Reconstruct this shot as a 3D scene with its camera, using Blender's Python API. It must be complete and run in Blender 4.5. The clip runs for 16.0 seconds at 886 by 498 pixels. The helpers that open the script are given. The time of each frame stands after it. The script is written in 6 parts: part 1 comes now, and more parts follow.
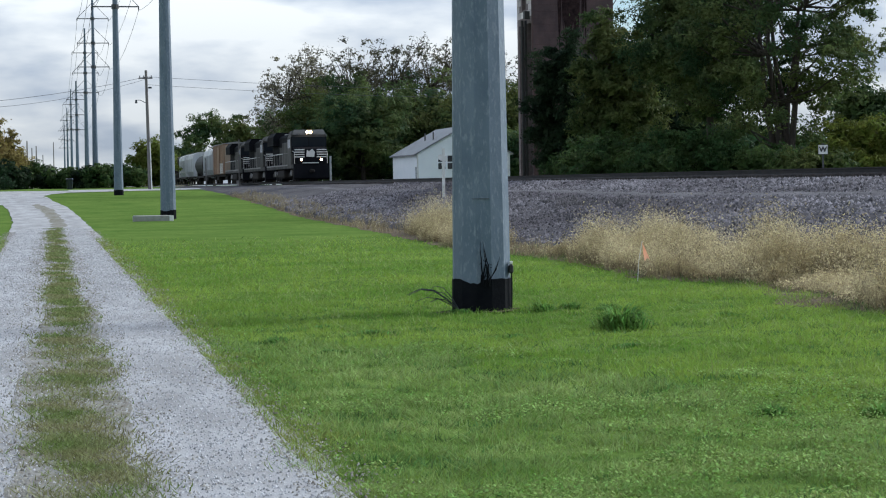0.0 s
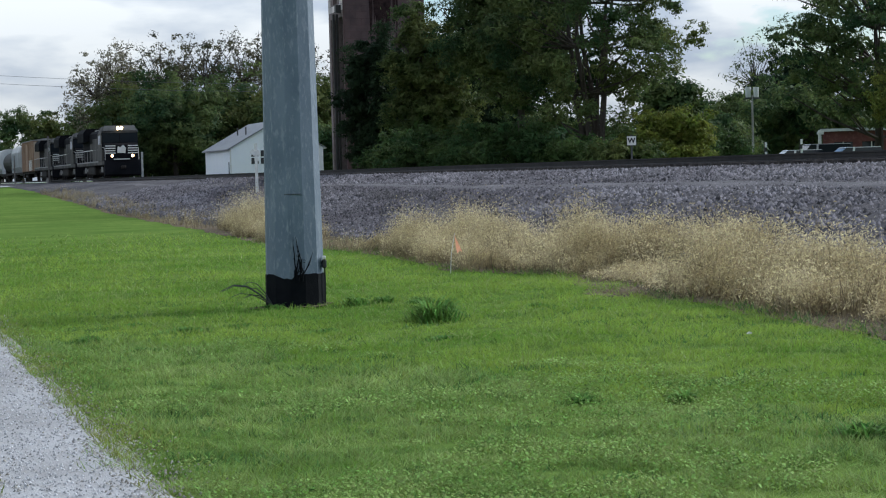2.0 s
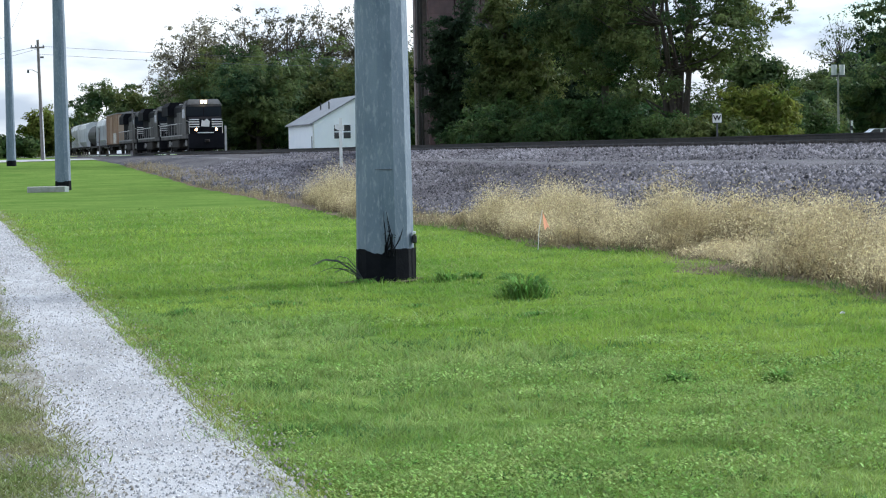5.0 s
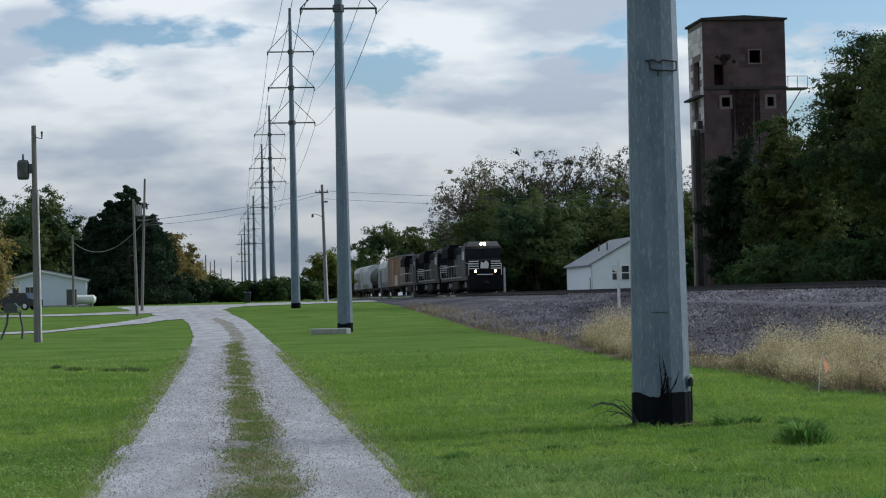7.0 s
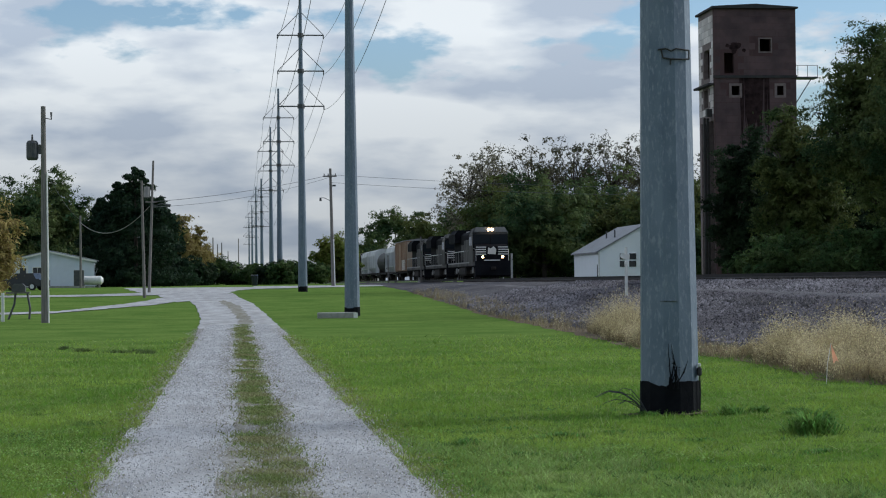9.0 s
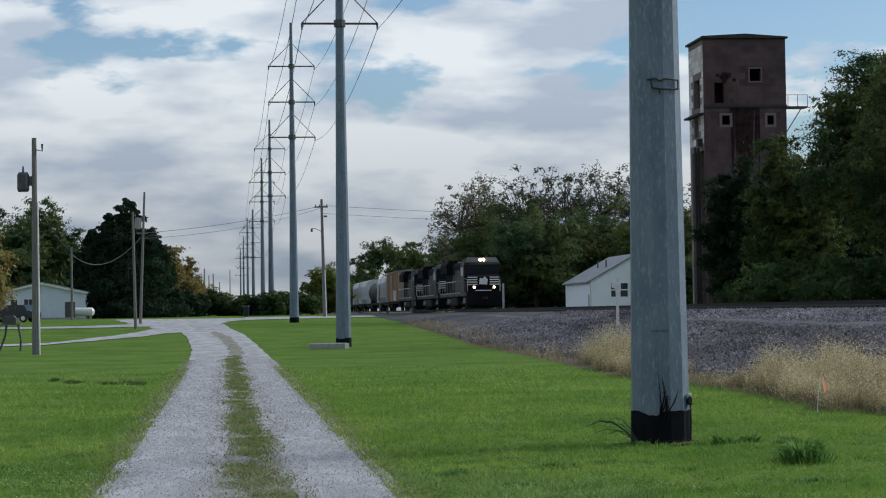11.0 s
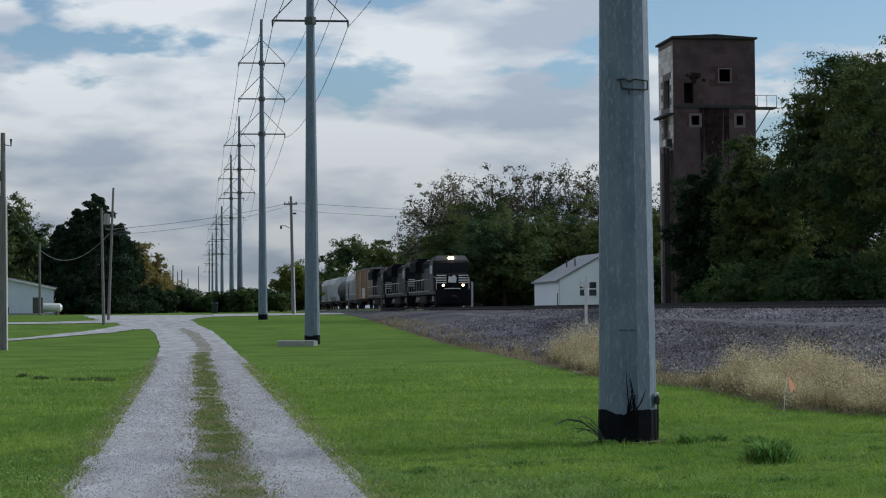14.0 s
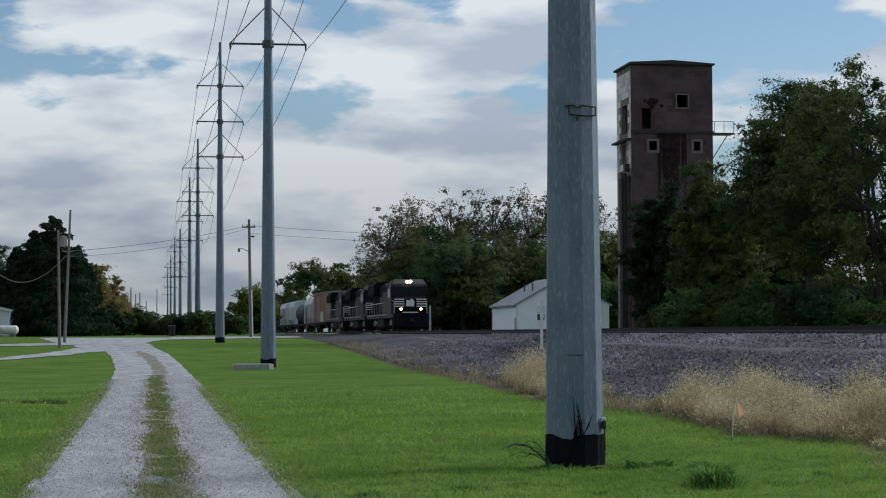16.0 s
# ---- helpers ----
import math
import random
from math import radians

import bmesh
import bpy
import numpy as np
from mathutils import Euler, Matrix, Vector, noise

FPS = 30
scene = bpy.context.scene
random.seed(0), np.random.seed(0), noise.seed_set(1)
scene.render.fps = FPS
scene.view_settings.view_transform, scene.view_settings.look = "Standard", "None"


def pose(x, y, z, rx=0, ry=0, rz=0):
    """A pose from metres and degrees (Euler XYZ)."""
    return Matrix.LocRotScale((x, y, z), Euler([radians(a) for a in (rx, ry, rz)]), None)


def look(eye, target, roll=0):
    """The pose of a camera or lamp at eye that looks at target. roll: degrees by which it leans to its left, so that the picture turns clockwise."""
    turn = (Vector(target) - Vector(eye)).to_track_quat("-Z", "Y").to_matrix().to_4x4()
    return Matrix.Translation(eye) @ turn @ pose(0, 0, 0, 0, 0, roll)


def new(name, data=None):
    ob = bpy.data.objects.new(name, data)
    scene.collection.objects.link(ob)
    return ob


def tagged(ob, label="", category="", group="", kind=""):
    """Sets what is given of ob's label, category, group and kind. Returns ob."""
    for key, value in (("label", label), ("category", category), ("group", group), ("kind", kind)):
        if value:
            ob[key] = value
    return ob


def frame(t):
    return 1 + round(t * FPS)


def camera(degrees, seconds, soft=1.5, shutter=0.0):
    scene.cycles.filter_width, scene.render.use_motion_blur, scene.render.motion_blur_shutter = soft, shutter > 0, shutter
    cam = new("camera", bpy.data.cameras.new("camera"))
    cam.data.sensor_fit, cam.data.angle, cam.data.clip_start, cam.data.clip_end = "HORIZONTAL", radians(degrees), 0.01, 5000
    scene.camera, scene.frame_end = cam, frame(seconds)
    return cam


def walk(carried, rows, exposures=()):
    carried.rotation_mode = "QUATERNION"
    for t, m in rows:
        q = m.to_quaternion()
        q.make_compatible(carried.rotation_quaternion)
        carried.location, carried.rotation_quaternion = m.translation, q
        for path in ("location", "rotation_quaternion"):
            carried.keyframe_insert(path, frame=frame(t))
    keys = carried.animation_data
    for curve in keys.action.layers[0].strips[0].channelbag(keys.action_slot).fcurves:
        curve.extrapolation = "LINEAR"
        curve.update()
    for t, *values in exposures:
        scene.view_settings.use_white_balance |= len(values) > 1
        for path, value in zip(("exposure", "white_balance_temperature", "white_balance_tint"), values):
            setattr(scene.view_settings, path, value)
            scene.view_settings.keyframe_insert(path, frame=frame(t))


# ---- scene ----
# The camera: held at eye height, turning from the railway to the line of pylons and back.
# Rows: seconds, eye x, y, z, yaw to the left from +y, pitch up, roll.
PATH = [
    (0.0, 0.072, 0.166, 1.566, -11.235, -1.932, -0.844),
    (0.5, 0.050, 0.047, 1.571, -13.062, -1.752, -0.940),
    (1.0, 0.065, 0.064, 1.571, -14.197, -1.651, -1.072),
    (1.5, 0.054, 0.042, 1.573, -15.084, -1.884, -1.236),
    (2.0, 0.073, 0.053, 1.580, -16.574, -2.227, -1.506),
    (2.5, 0.065, 0.079, 1.555, -18.620, -2.388, -1.345),
    (3.0, 0.089, 0.268, 1.517, -20.711, -2.677, -0.899),
    (3.5, 0.140, 0.265, 1.515, -21.729, -3.232, -0.340),
    (4.0, 0.048, 0.021, 1.529, -20.663, -3.798, -0.102),
    (4.5, -0.022, 0.058, 1.549, -18.036, -4.023, -0.606),
    (5.0, -0.068, -0.001, 1.591, -14.249, -2.880, -1.071),
    (5.2, -0.060, 0.023, 1.604, -12.870, -2.249, -1.244),
    (7.3, -0.023, -0.034, 1.618, -6.048, 1.452, -1.191),
    (7.5, -0.027, -0.056, 1.620, -6.008, 1.344, -1.071),
    (8.0, -0.024, -0.058, 1.623, -5.976, 1.088, -0.772),
    (8.5, -0.016, -0.008, 1.627, -6.021, 0.852, -0.650),
    (9.0, -0.058, -0.010, 1.631, -6.077, 0.928, -0.638),
    (9.5, -0.054, -0.044, 1.629, -6.221, 1.170, -0.849),
    (10.0, -0.035, 0.003, 1.630, -6.331, 1.513, -0.936),
    (12.5, -0.055, -0.066, 1.629, -6.383, 1.895, -0.565),
    (13.0, -0.046, -0.053, 1.629, -6.648, 1.872, -0.623),
    (13.5, -0.052, -0.083, 1.631, -6.938, 1.800, -0.589),
    (14.0, -0.052, -0.085, 1.631, -7.222, 1.735, -0.478),
    (14.5, -0.052, -0.087, 1.633, -7.544, 1.721, -0.445),
    (15.0, -0.023, -0.134, 1.641, -7.906, 1.847, -0.330),
    (15.5, 0.030, -0.190, 1.637, -8.211, 2.129, -0.271),
    (16.0, 0.077, -0.168, 1.638, -8.392, 2.413, -0.246),
]
EXPOSURES = [(t, stops, 5800.0, 7.0) for t, stops in ((0.0, -0.04), (2.0, -0.07), (3.5, 0.36), (4.0, 0.34), (4.5, 0.58), (5.0, 0.52), (7.3, -0.52), (9.0, -0.48), (12.5, -0.62), (16.0, -0.66))]


def held(x, y, z, yaw, pitch, roll):
    a, b = radians(yaw), radians(pitch)
    way = Vector((-math.sin(a) * math.cos(b), math.cos(a) * math.cos(b), math.sin(b)))
    eye = Vector((x, y, z))
    return look(eye, eye + way * 10, roll)


cam = camera(25.2, 16.0, soft=1.1)
walk(cam, [(t, held(*row)) for t, *row in PATH], EXPOSURES)

# ---- sky and sun ----
SUN_AZ, SUN_EL = radians(72), radians(32)      # to the right of the line of pylons, ahead
world = bpy.data.worlds.new("sky")
scene.world = world
world.use_nodes = True
wn, wl = world.node_tree.nodes, world.node_tree.links
wn.clear()


def wnode(kind, **values):
    n = wn.new(kind)
    for key, value in values.items():
        n.inputs[key].default_value = value
    return n


w_out, w_bg = wn.new("ShaderNodeOutputWorld"), wn.new("ShaderNodeBackground")
w_sky = wn.new("ShaderNodeTexSky")
w_sky.sky_type, w_sky.sun_disc = "NISHITA", False
w_sky.sun_elevation, w_sky.sun_rotation = SUN_EL, SUN_AZ
w_sky.air_density, w_sky.dust_density, w_sky.ozone_density = 1.0, 0.6, 2.0
w_co = wn.new("ShaderNodeTexCoord")
w_map = wn.new("ShaderNodeMapping")
w_map.inputs["Scale"].default_value = (4.6, 4.6, 12.0)
w_map.inputs["Location"].default_value = (5.3, 1.4, 0.7)
w_n1 = wnode("ShaderNodeTexNoise", Scale=1.9, Detail=9.0, Roughness=0.52)
w_r1 = wn.new("ShaderNodeValToRGB")
w_r1.color_ramp.elements[0].position, w_r1.color_ramp.elements[1].position = 0.455, 0.505
w_n2 = wnode("ShaderNodeTexNoise", Scale=2.2, Detail=8.0, Roughness=0.47)
w_m2 = wn.new("ShaderNodeMapping")
w_m2.inputs["Scale"].default_value = (5.4, 5.4, 17.0)
w_m2.inputs["Location"].default_value = (7.0, 2.0, 5.0)
w_r2 = wn.new("ShaderNodeValToRGB")
w_r2.color_ramp.elements[0].position, w_r2.color_ramp.elements[1].position = 0.40, 0.58
w_r2.color_ramp.elements[0].color = (5.2, 5.55, 6.1, 1)
w_r2.color_ramp.elements[1].color = (9.0, 8.8, 8.4, 1)
w_mix = wn.new("ShaderNodeMix")
w_mix.data_type = "RGBA"
wl.new(w_co.outputs["Generated"], w_map.inputs["Vector"])
wl.new(w_map.outputs["Vector"], w_n1.inputs["Vector"])
w_sep = wn.new("ShaderNodeSeparateXYZ")            # cloud thickens towards the horizon
wl.new(w_co.outputs["Generated"], w_sep.inputs["Vector"])
w_hz = wn.new("ShaderNodeMapRange")
w_hz.inputs["From Min"].default_value, w_hz.inputs["From Max"].default_value = 0.04, 0.175
w_hz.inputs["To Min"].default_value, w_hz.inputs["To Max"].default_value = 0.18, 0.0
wl.new(w_sep.outputs["Z"], w_hz.inputs["Value"])
w_add = wn.new("ShaderNodeMath")
wl.new(w_n1.outputs["Fac"], w_add.inputs[0])
wl.new(w_hz.outputs["Result"], w_add.inputs[1])
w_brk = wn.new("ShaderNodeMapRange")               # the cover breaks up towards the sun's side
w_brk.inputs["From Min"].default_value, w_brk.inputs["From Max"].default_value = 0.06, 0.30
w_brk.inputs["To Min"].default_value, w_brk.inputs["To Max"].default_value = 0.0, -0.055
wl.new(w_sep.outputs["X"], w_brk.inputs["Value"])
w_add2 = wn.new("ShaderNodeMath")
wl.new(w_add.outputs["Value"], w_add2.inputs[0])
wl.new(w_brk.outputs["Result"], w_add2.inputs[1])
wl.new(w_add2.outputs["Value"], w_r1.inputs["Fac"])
wl.new(w_co.outputs["Generated"], w_m2.inputs["Vector"])
wl.new(w_m2.outputs["Vector"], w_n2.inputs["Vector"])
wl.new(w_n2.outputs["Fac"], w_r2.inputs["Fac"])
wl.new(w_r1.outputs["Color"], w_mix.inputs["Factor"])
wl.new(w_sky.outputs["Color"], w_mix.inputs[6])
wl.new(w_r2.outputs["Color"], w_mix.inputs[7])
w_low = wn.new("ShaderNodeMapRange")               # the overcast is thicker and greyer low down
w_low.inputs["From Min"].default_value, w_low.inputs["From Max"].default_value = 0.02, 0.125
w_low.inputs["To Min"].default_value, w_low.inputs["To Max"].default_value = 0.72, 1.2
wl.new(w_sep.outputs["Z"], w_low.inputs["Value"])
w_dim = wn.new("ShaderNodeVectorMath")
w_dim.operation = "SCALE"
wl.new(w_mix.outputs[2], w_dim.inputs[0])
wl.new(w_low.outputs["Result"], w_dim.inputs["Scale"])
wl.new(w_dim.outputs["Vector"], w_bg.inputs["Color"])
wl.new(w_bg.outputs["Background"], w_out.inputs["Surface"])
w_bg.inputs["Strength"].default_value = 0.115

sun = new("sun", bpy.data.lights.new("sun", "SUN"))
sun.data.energy, sun.data.angle, sun.data.color = 4.3, radians(20), (1.0, 0.94, 0.84)
sun_way = Vector((math.sin(SUN_AZ) * math.cos(SUN_EL), math.cos(SUN_AZ) * math.cos(SUN_EL), math.sin(SUN_EL)))
sun.matrix_world = look(sun_way * 50, (0, 0, 0))

# ---- materials ----


def material(name, colour, second=None, scale=4.0, rough=0.8, metal=0.0, bump=0.0, bump_scale=40.0, fine=None, fine_scale=30.0,
             island=0.0, per_object=0.0, stretch=(1, 1, 1), gloss=0.5, emit=None, strength=0.0, low=0.35, high=0.65):
    """A surface of two colours mixed by noise in world-sized coordinates, a finer mottling, bump, and variation piece by piece."""
    m = bpy.data.materials.new(name)
    m.use_nodes = True
    n, l = m.node_tree.nodes, m.node_tree.links
    b = n["Principled BSDF"]
    b.inputs["Roughness"].default_value, b.inputs["Metallic"].default_value = rough, metal
    b.inputs["Specular IOR Level"].default_value = gloss
    geo, mp = n.new("ShaderNodeNewGeometry"), n.new("ShaderNodeMapping")
    mp.inputs["Scale"].default_value = stretch
    l.new(geo.outputs["Position"], mp.inputs["Vector"])
    colour_out = None

    def mixed(fac, a, bcol):
        x = n.new("ShaderNodeMix")
        x.data_type = "RGBA"
        l.new(fac, x.inputs["Factor"])
        for sock, v in ((x.inputs[6], a), (x.inputs[7], bcol)):
            if isinstance(v, tuple):
                sock.default_value = (*v, 1)
            else:
                l.new(v, sock)
        return x.outputs[2]

    def ramped(sc, lo, hi, detail=5.0):
        t = n.new("ShaderNodeTexNoise")
        t.inputs["Scale"].default_value, t.inputs["Detail"].default_value, t.inputs["Roughness"].default_value = sc, detail, 0.6
        l.new(mp.outputs["Vector"], t.inputs["Vector"])
        r = n.new("ShaderNodeMapRange")
        r.inputs["From Min"].default_value, r.inputs["From Max"].default_value = lo, hi
        l.new(t.outputs["Fac"], r.inputs["Value"])
        return r.outputs["Result"]

    if second:
        colour_out = mixed(ramped(scale, low, high), colour, second)
    if fine:
        colour_out = mixed(ramped(fine_scale, 0.52, 0.72, 3.0), colour_out if colour_out else colour, fine)
    if island or per_object:
        src = geo.outputs["Random Per Island"] if island else n.new("ShaderNodeObjectInfo").outputs["Random"]
        amount = island or per_object
        r = n.new("ShaderNodeMapRange")
        r.inputs["To Min"].default_value, r.inputs["To Max"].default_value = 1 - amount, 1 + amount
        l.new(src, r.inputs["Value"])
        h = n.new("ShaderNodeHueSaturation")
        l.new(r.outputs["Result"], h.inputs["Value"])
        r2 = n.new("ShaderNodeMapRange")
        r2.inputs["To Min"].default_value, r2.inputs["To Max"].default_value = 0.5 - amount * 0.04, 0.5 + amount * 0.04
        l.new(src, r2.inputs["Value"])
        l.new(r2.outputs["Result"], h.inputs["Hue"])
        if colour_out:
            l.new(colour_out, h.inputs["Color"])
        else:
            h.inputs["Color"].default_value = (*colour, 1)
        colour_out = h.outputs["Color"]
    if colour_out:
        l.new(colour_out, b.inputs["Base Color"])
    else:
        b.inputs["Base Color"].default_value = (*colour, 1)
    if bump:
        t = n.new("ShaderNodeTexNoise")
        t.inputs["Scale"].default_value, t.inputs["Detail"].default_value = bump_scale, 6.0
        l.new(geo.outputs["Position"], t.inputs["Vector"])
        bp = n.new("ShaderNodeBump")
        bp.inputs["Strength"].default_value, bp.inputs["Distance"].default_value = bump, 0.6 / bump_scale
        l.new(t.outputs["Fac"], bp.inputs["Height"])
        l.new(bp.outputs["Normal"], b.inputs["Normal"])
    if emit:
        b.inputs["Emission Color"].default_value, b.inputs["Emission Strength"].default_value = (*emit, 1), strength
    return m


def leafy(name, colour, second, scale=0.35, island=0.4, see=0.4, gloss=0.12, fine=None, fine_scale=6.0):
    """Foliage: two greens in clumps, each leaf its own shade, some light let through."""
    m = material(name, colour, second, scale=scale, rough=0.7, island=island, gloss=gloss, low=0.40, high=0.60, fine=fine, fine_scale=fine_scale)
    n, l = m.node_tree.nodes, m.node_tree.links
    b, out = n["Principled BSDF"], n["Material Output"]
    tr, mx = n.new("ShaderNodeBsdfTranslucent"), n.new("ShaderNodeMixShader")
    l.new(b.inputs["Base Color"].links[0].from_socket, tr.inputs["Color"])
    mx.inputs["Fac"].default_value = see
    l.new(b.outputs["BSDF"], mx.inputs[1])
    l.new(tr.outputs["BSDF"], mx.inputs[2])
    l.new(mx.outputs["Shader"], out.inputs["Surface"])
    return m


M_LAWN = material("lawn_soil", (0.085, 0.150, 0.033), (0.138, 0.205, 0.050), scale=0.35, rough=0.95, gloss=0.0, bump=0.7, bump_scale=14, fine=(0.07, 0.115, 0.026), fine_scale=4)
M_GRASS = leafy("grass_blade", (0.145, 0.26, 0.036), (0.275, 0.385, 0.068), scale=0.28, island=0.25, see=0.45, fine=(0.125, 0.205, 0.05), fine_scale=1.3)
M_ROUGHGRASS = leafy("rough_grass_blade", (0.165, 0.265, 0.066), (0.31, 0.40, 0.135), scale=0.9, island=0.42, see=0.4, fine=(0.075, 0.15, 0.045), fine_scale=4.0)
M_CLOVER = leafy("clover_leaf", (0.17, 0.285, 0.060), (0.28, 0.385, 0.11), scale=1.4, island=0.5, see=0.3)
M_EDGEGRASS = leafy("edge_grass_blade", (0.19, 0.27, 0.055), (0.26, 0.30, 0.08), scale=1.6, island=0.45, see=0.35)
M_PALEGRASS = leafy("pale_grass_blade", (0.22, 0.31, 0.085), (0.29, 0.35, 0.13), scale=0.7, island=0.25, see=0.3)
M_STRIPGRASS = leafy("worn_grass_blade", (0.16, 0.215, 0.062), (0.25, 0.245, 0.118), scale=1.2, island=0.4, see=0.3)
# coarse green, darkened to give the lawn its shaded pockets
M_COARSE = leafy("shaded_coarse_grass", (0.06, 0.13, 0.035), (0.11, 0.20, 0.058), scale=1.5, island=0.5)
M_TUFT = leafy("tuft_blade", (0.10, 0.215, 0.045), (0.17, 0.30, 0.07), scale=2.0, island=0.45, see=0.4)
M_RUT = leafy("rut_grass_blade", (0.085, 0.125, 0.045), (0.115, 0.16, 0.05), scale=1.0, island=0.4, see=0.3)
M_GRAVEL = material("white_gravel", (0.28, 0.278, 0.28), (0.45, 0.452, 0.468), scale=1.5, stretch=(1, 0.3, 1), rough=0.95, gloss=0.05, bump=0.6, bump_scale=45, fine=(0.30, 0.295, 0.285), fine_scale=14)
M_PEBBLE = material("pebble", (0.37, 0.375, 0.39), rough=0.95, gloss=0.1, island=0.5)
M_STRIP = material("worn_strip", (0.31, 0.305, 0.30), (0.19, 0.183, 0.13), scale=2.6, stretch=(1, 0.5, 1), rough=0.95, gloss=0.0, bump=0.8, bump_scale=20, fine=(0.19, 0.17, 0.135), fine_scale=14)
M_DIRT = material("bare_dirt", (0.175, 0.145, 0.112), (0.105, 0.085, 0.065), scale=2.4, rough=0.95, gloss=0.0, bump=0.9, bump_scale=14, fine=(0.20, 0.175, 0.135), fine_scale=9)
M_SOIL = material("dark_soil", (0.085, 0.068, 0.05), (0.13, 0.11, 0.08), scale=4.0, rough=0.95, gloss=0.0, bump=0.8, bump_scale=22)
M_CRUMB = material("soil_crumb", (0.16, 0.145, 0.115), (0.34, 0.33, 0.31), scale=3.0, rough=0.95, gloss=0.0, island=0.35)
# bed darker than its stones: the shade of the gaps, put into the colour
M_BALLAST = material("shaded_ballast_bed", (0.066, 0.062, 0.068), (0.112, 0.105, 0.112), scale=0.6, rough=0.95, gloss=0.1, bump=1.0, bump_scale=14, fine=(0.045, 0.041, 0.046), fine_scale=7, stretch=(1, 0.45, 1))
M_STONE = material("ballast_stone", (0.074, 0.069, 0.079), (0.172, 0.165, 0.182), scale=0.5, stretch=(1, 0.22, 1), rough=0.9, gloss=0.15, island=0.75)
M_PATH = material("fine_grit", (0.105, 0.10, 0.108), (0.165, 0.158, 0.167), scale=0.9, stretch=(1, 0.3, 1), rough=0.95, gloss=0.05, bump=0.7, bump_scale=24, fine=(0.11, 0.105, 0.112), fine_scale=9)
M_DARKSTONE = material("dark_ballast_stone", (0.045, 0.042, 0.046), (0.09, 0.085, 0.092), scale=1.5, rough=0.85, gloss=0.2, island=0.5)
M_DRY = leafy("dry_weed", (0.385, 0.318, 0.175), (0.635, 0.555, 0.35), scale=1.1, island=0.38, see=0.45)
M_DRYLOW = leafy("dry_stem", (0.205, 0.168, 0.10), (0.31, 0.255, 0.15), scale=1.2, island=0.4, see=0.2)
M_GALV = material("galvanised_steel", (0.098, 0.134, 0.180), (0.142, 0.182, 0.230), scale=2.2, rough=0.62, metal=0.15, bump=0.15, bump_scale=30, fine=(0.21, 0.25, 0.29), fine_scale=16, stretch=(1.6, 1.6, 0.55))
M_TAR = material("black_coating", (0.0035, 0.0045, 0.0065), (0.008, 0.009, 0.011), scale=6, rough=0.9, gloss=0.1, bump=0.3, bump_scale=25)
M_DARKSTEEL = material("dark_steel", (0.05, 0.055, 0.06), (0.09, 0.09, 0.09), scale=4, rough=0.55, metal=0.4)
M_WIRE = material("wire", (0.10, 0.105, 0.115), rough=0.5, metal=0.5)
M_WOODPOLE = material("weathered_pole_wood", (0.135, 0.125, 0.118), (0.225, 0.21, 0.20), scale=5, rough=0.95, gloss=0.1, stretch=(6, 6, 0.3), bump=0.4, bump_scale=20)
M_CONCRETE = material("concrete", (0.25, 0.25, 0.225), (0.33, 0.33, 0.30), scale=2.2, rough=0.9, bump=0.4, bump_scale=22, fine=(0.24, 0.25, 0.21), fine_scale=6)
M_BRICK = material("tower_brick", (0.105, 0.064, 0.067), (0.062, 0.04, 0.044), scale=0.7, rough=0.9, bump=0.35, bump_scale=12, per_object=0.13)
M_BRICKWALL = material("tower_masonry", (0.105, 0.064, 0.064), (0.066, 0.041, 0.044), scale=0.35, rough=0.95, gloss=0.1, bump=0.5, bump_scale=10, fine=(0.10, 0.064, 0.06), fine_scale=4, stretch=(1, 1, 0.5))
# pale blocks, made lighter still to stand in for light on that side
M_BLOCK = material("lit_pale_block", (0.70, 0.65, 0.64), (0.54, 0.48, 0.47), scale=1.2, rough=0.9, bump=0.3, bump_scale=14, per_object=0.25)
# near-black that paints in the shade of the tower's inside
M_VOID = material("interior_shade", (0.010, 0.008, 0.008), rough=0.95, gloss=0.0)
M_SURROUND = material("stained_render", (0.20, 0.16, 0.157), (0.14, 0.105, 0.105), scale=3.0, rough=0.9)
M_SOOT = material("soot", (0.016, 0.011, 0.012), (0.045, 0.028, 0.029), scale=2.5, rough=0.95, gloss=0.0)
M_ROOFDARK = material("dark_roofing", (0.04, 0.04, 0.043), (0.06, 0.055, 0.055), scale=2, rough=0.85, gloss=0.1)
M_WHITE = material("white_siding", (0.91, 0.94, 0.97), (0.87, 0.90, 0.94), scale=1.2, rough=0.6)
M_ROOFGREY = material("grey_metal_roof", (0.27, 0.28, 0.30), (0.21, 0.215, 0.23), scale=1.5, rough=0.55, metal=0.2)
M_PAINTWHITE = material("white_paint", (0.72, 0.72, 0.70), (0.62, 0.61, 0.58), scale=4, rough=0.6)
M_SIGNBLACK = material("black_paint", (0.015, 0.015, 0.015), rough=0.6)
M_GLASS = material("dark_glass", (0.02, 0.024, 0.03), rough=0.08)
M_BARK = material("bark", (0.035, 0.028, 0.023), (0.065, 0.052, 0.042), scale=3, rough=0.95, bump=0.6, bump_scale=12, stretch=(3, 3, 0.5))
# the olive second colours of these two hold sunlit highlights besides autumn tint
M_LEAF = leafy("dark_green_leaf", (0.034, 0.070, 0.029), (0.122, 0.156, 0.052), scale=0.3, island=0.3)
M_LEAFTURN = leafy("turning_sunlit_leaf", (0.036, 0.070, 0.028), (0.128, 0.155, 0.052), scale=0.28, island=0.34)
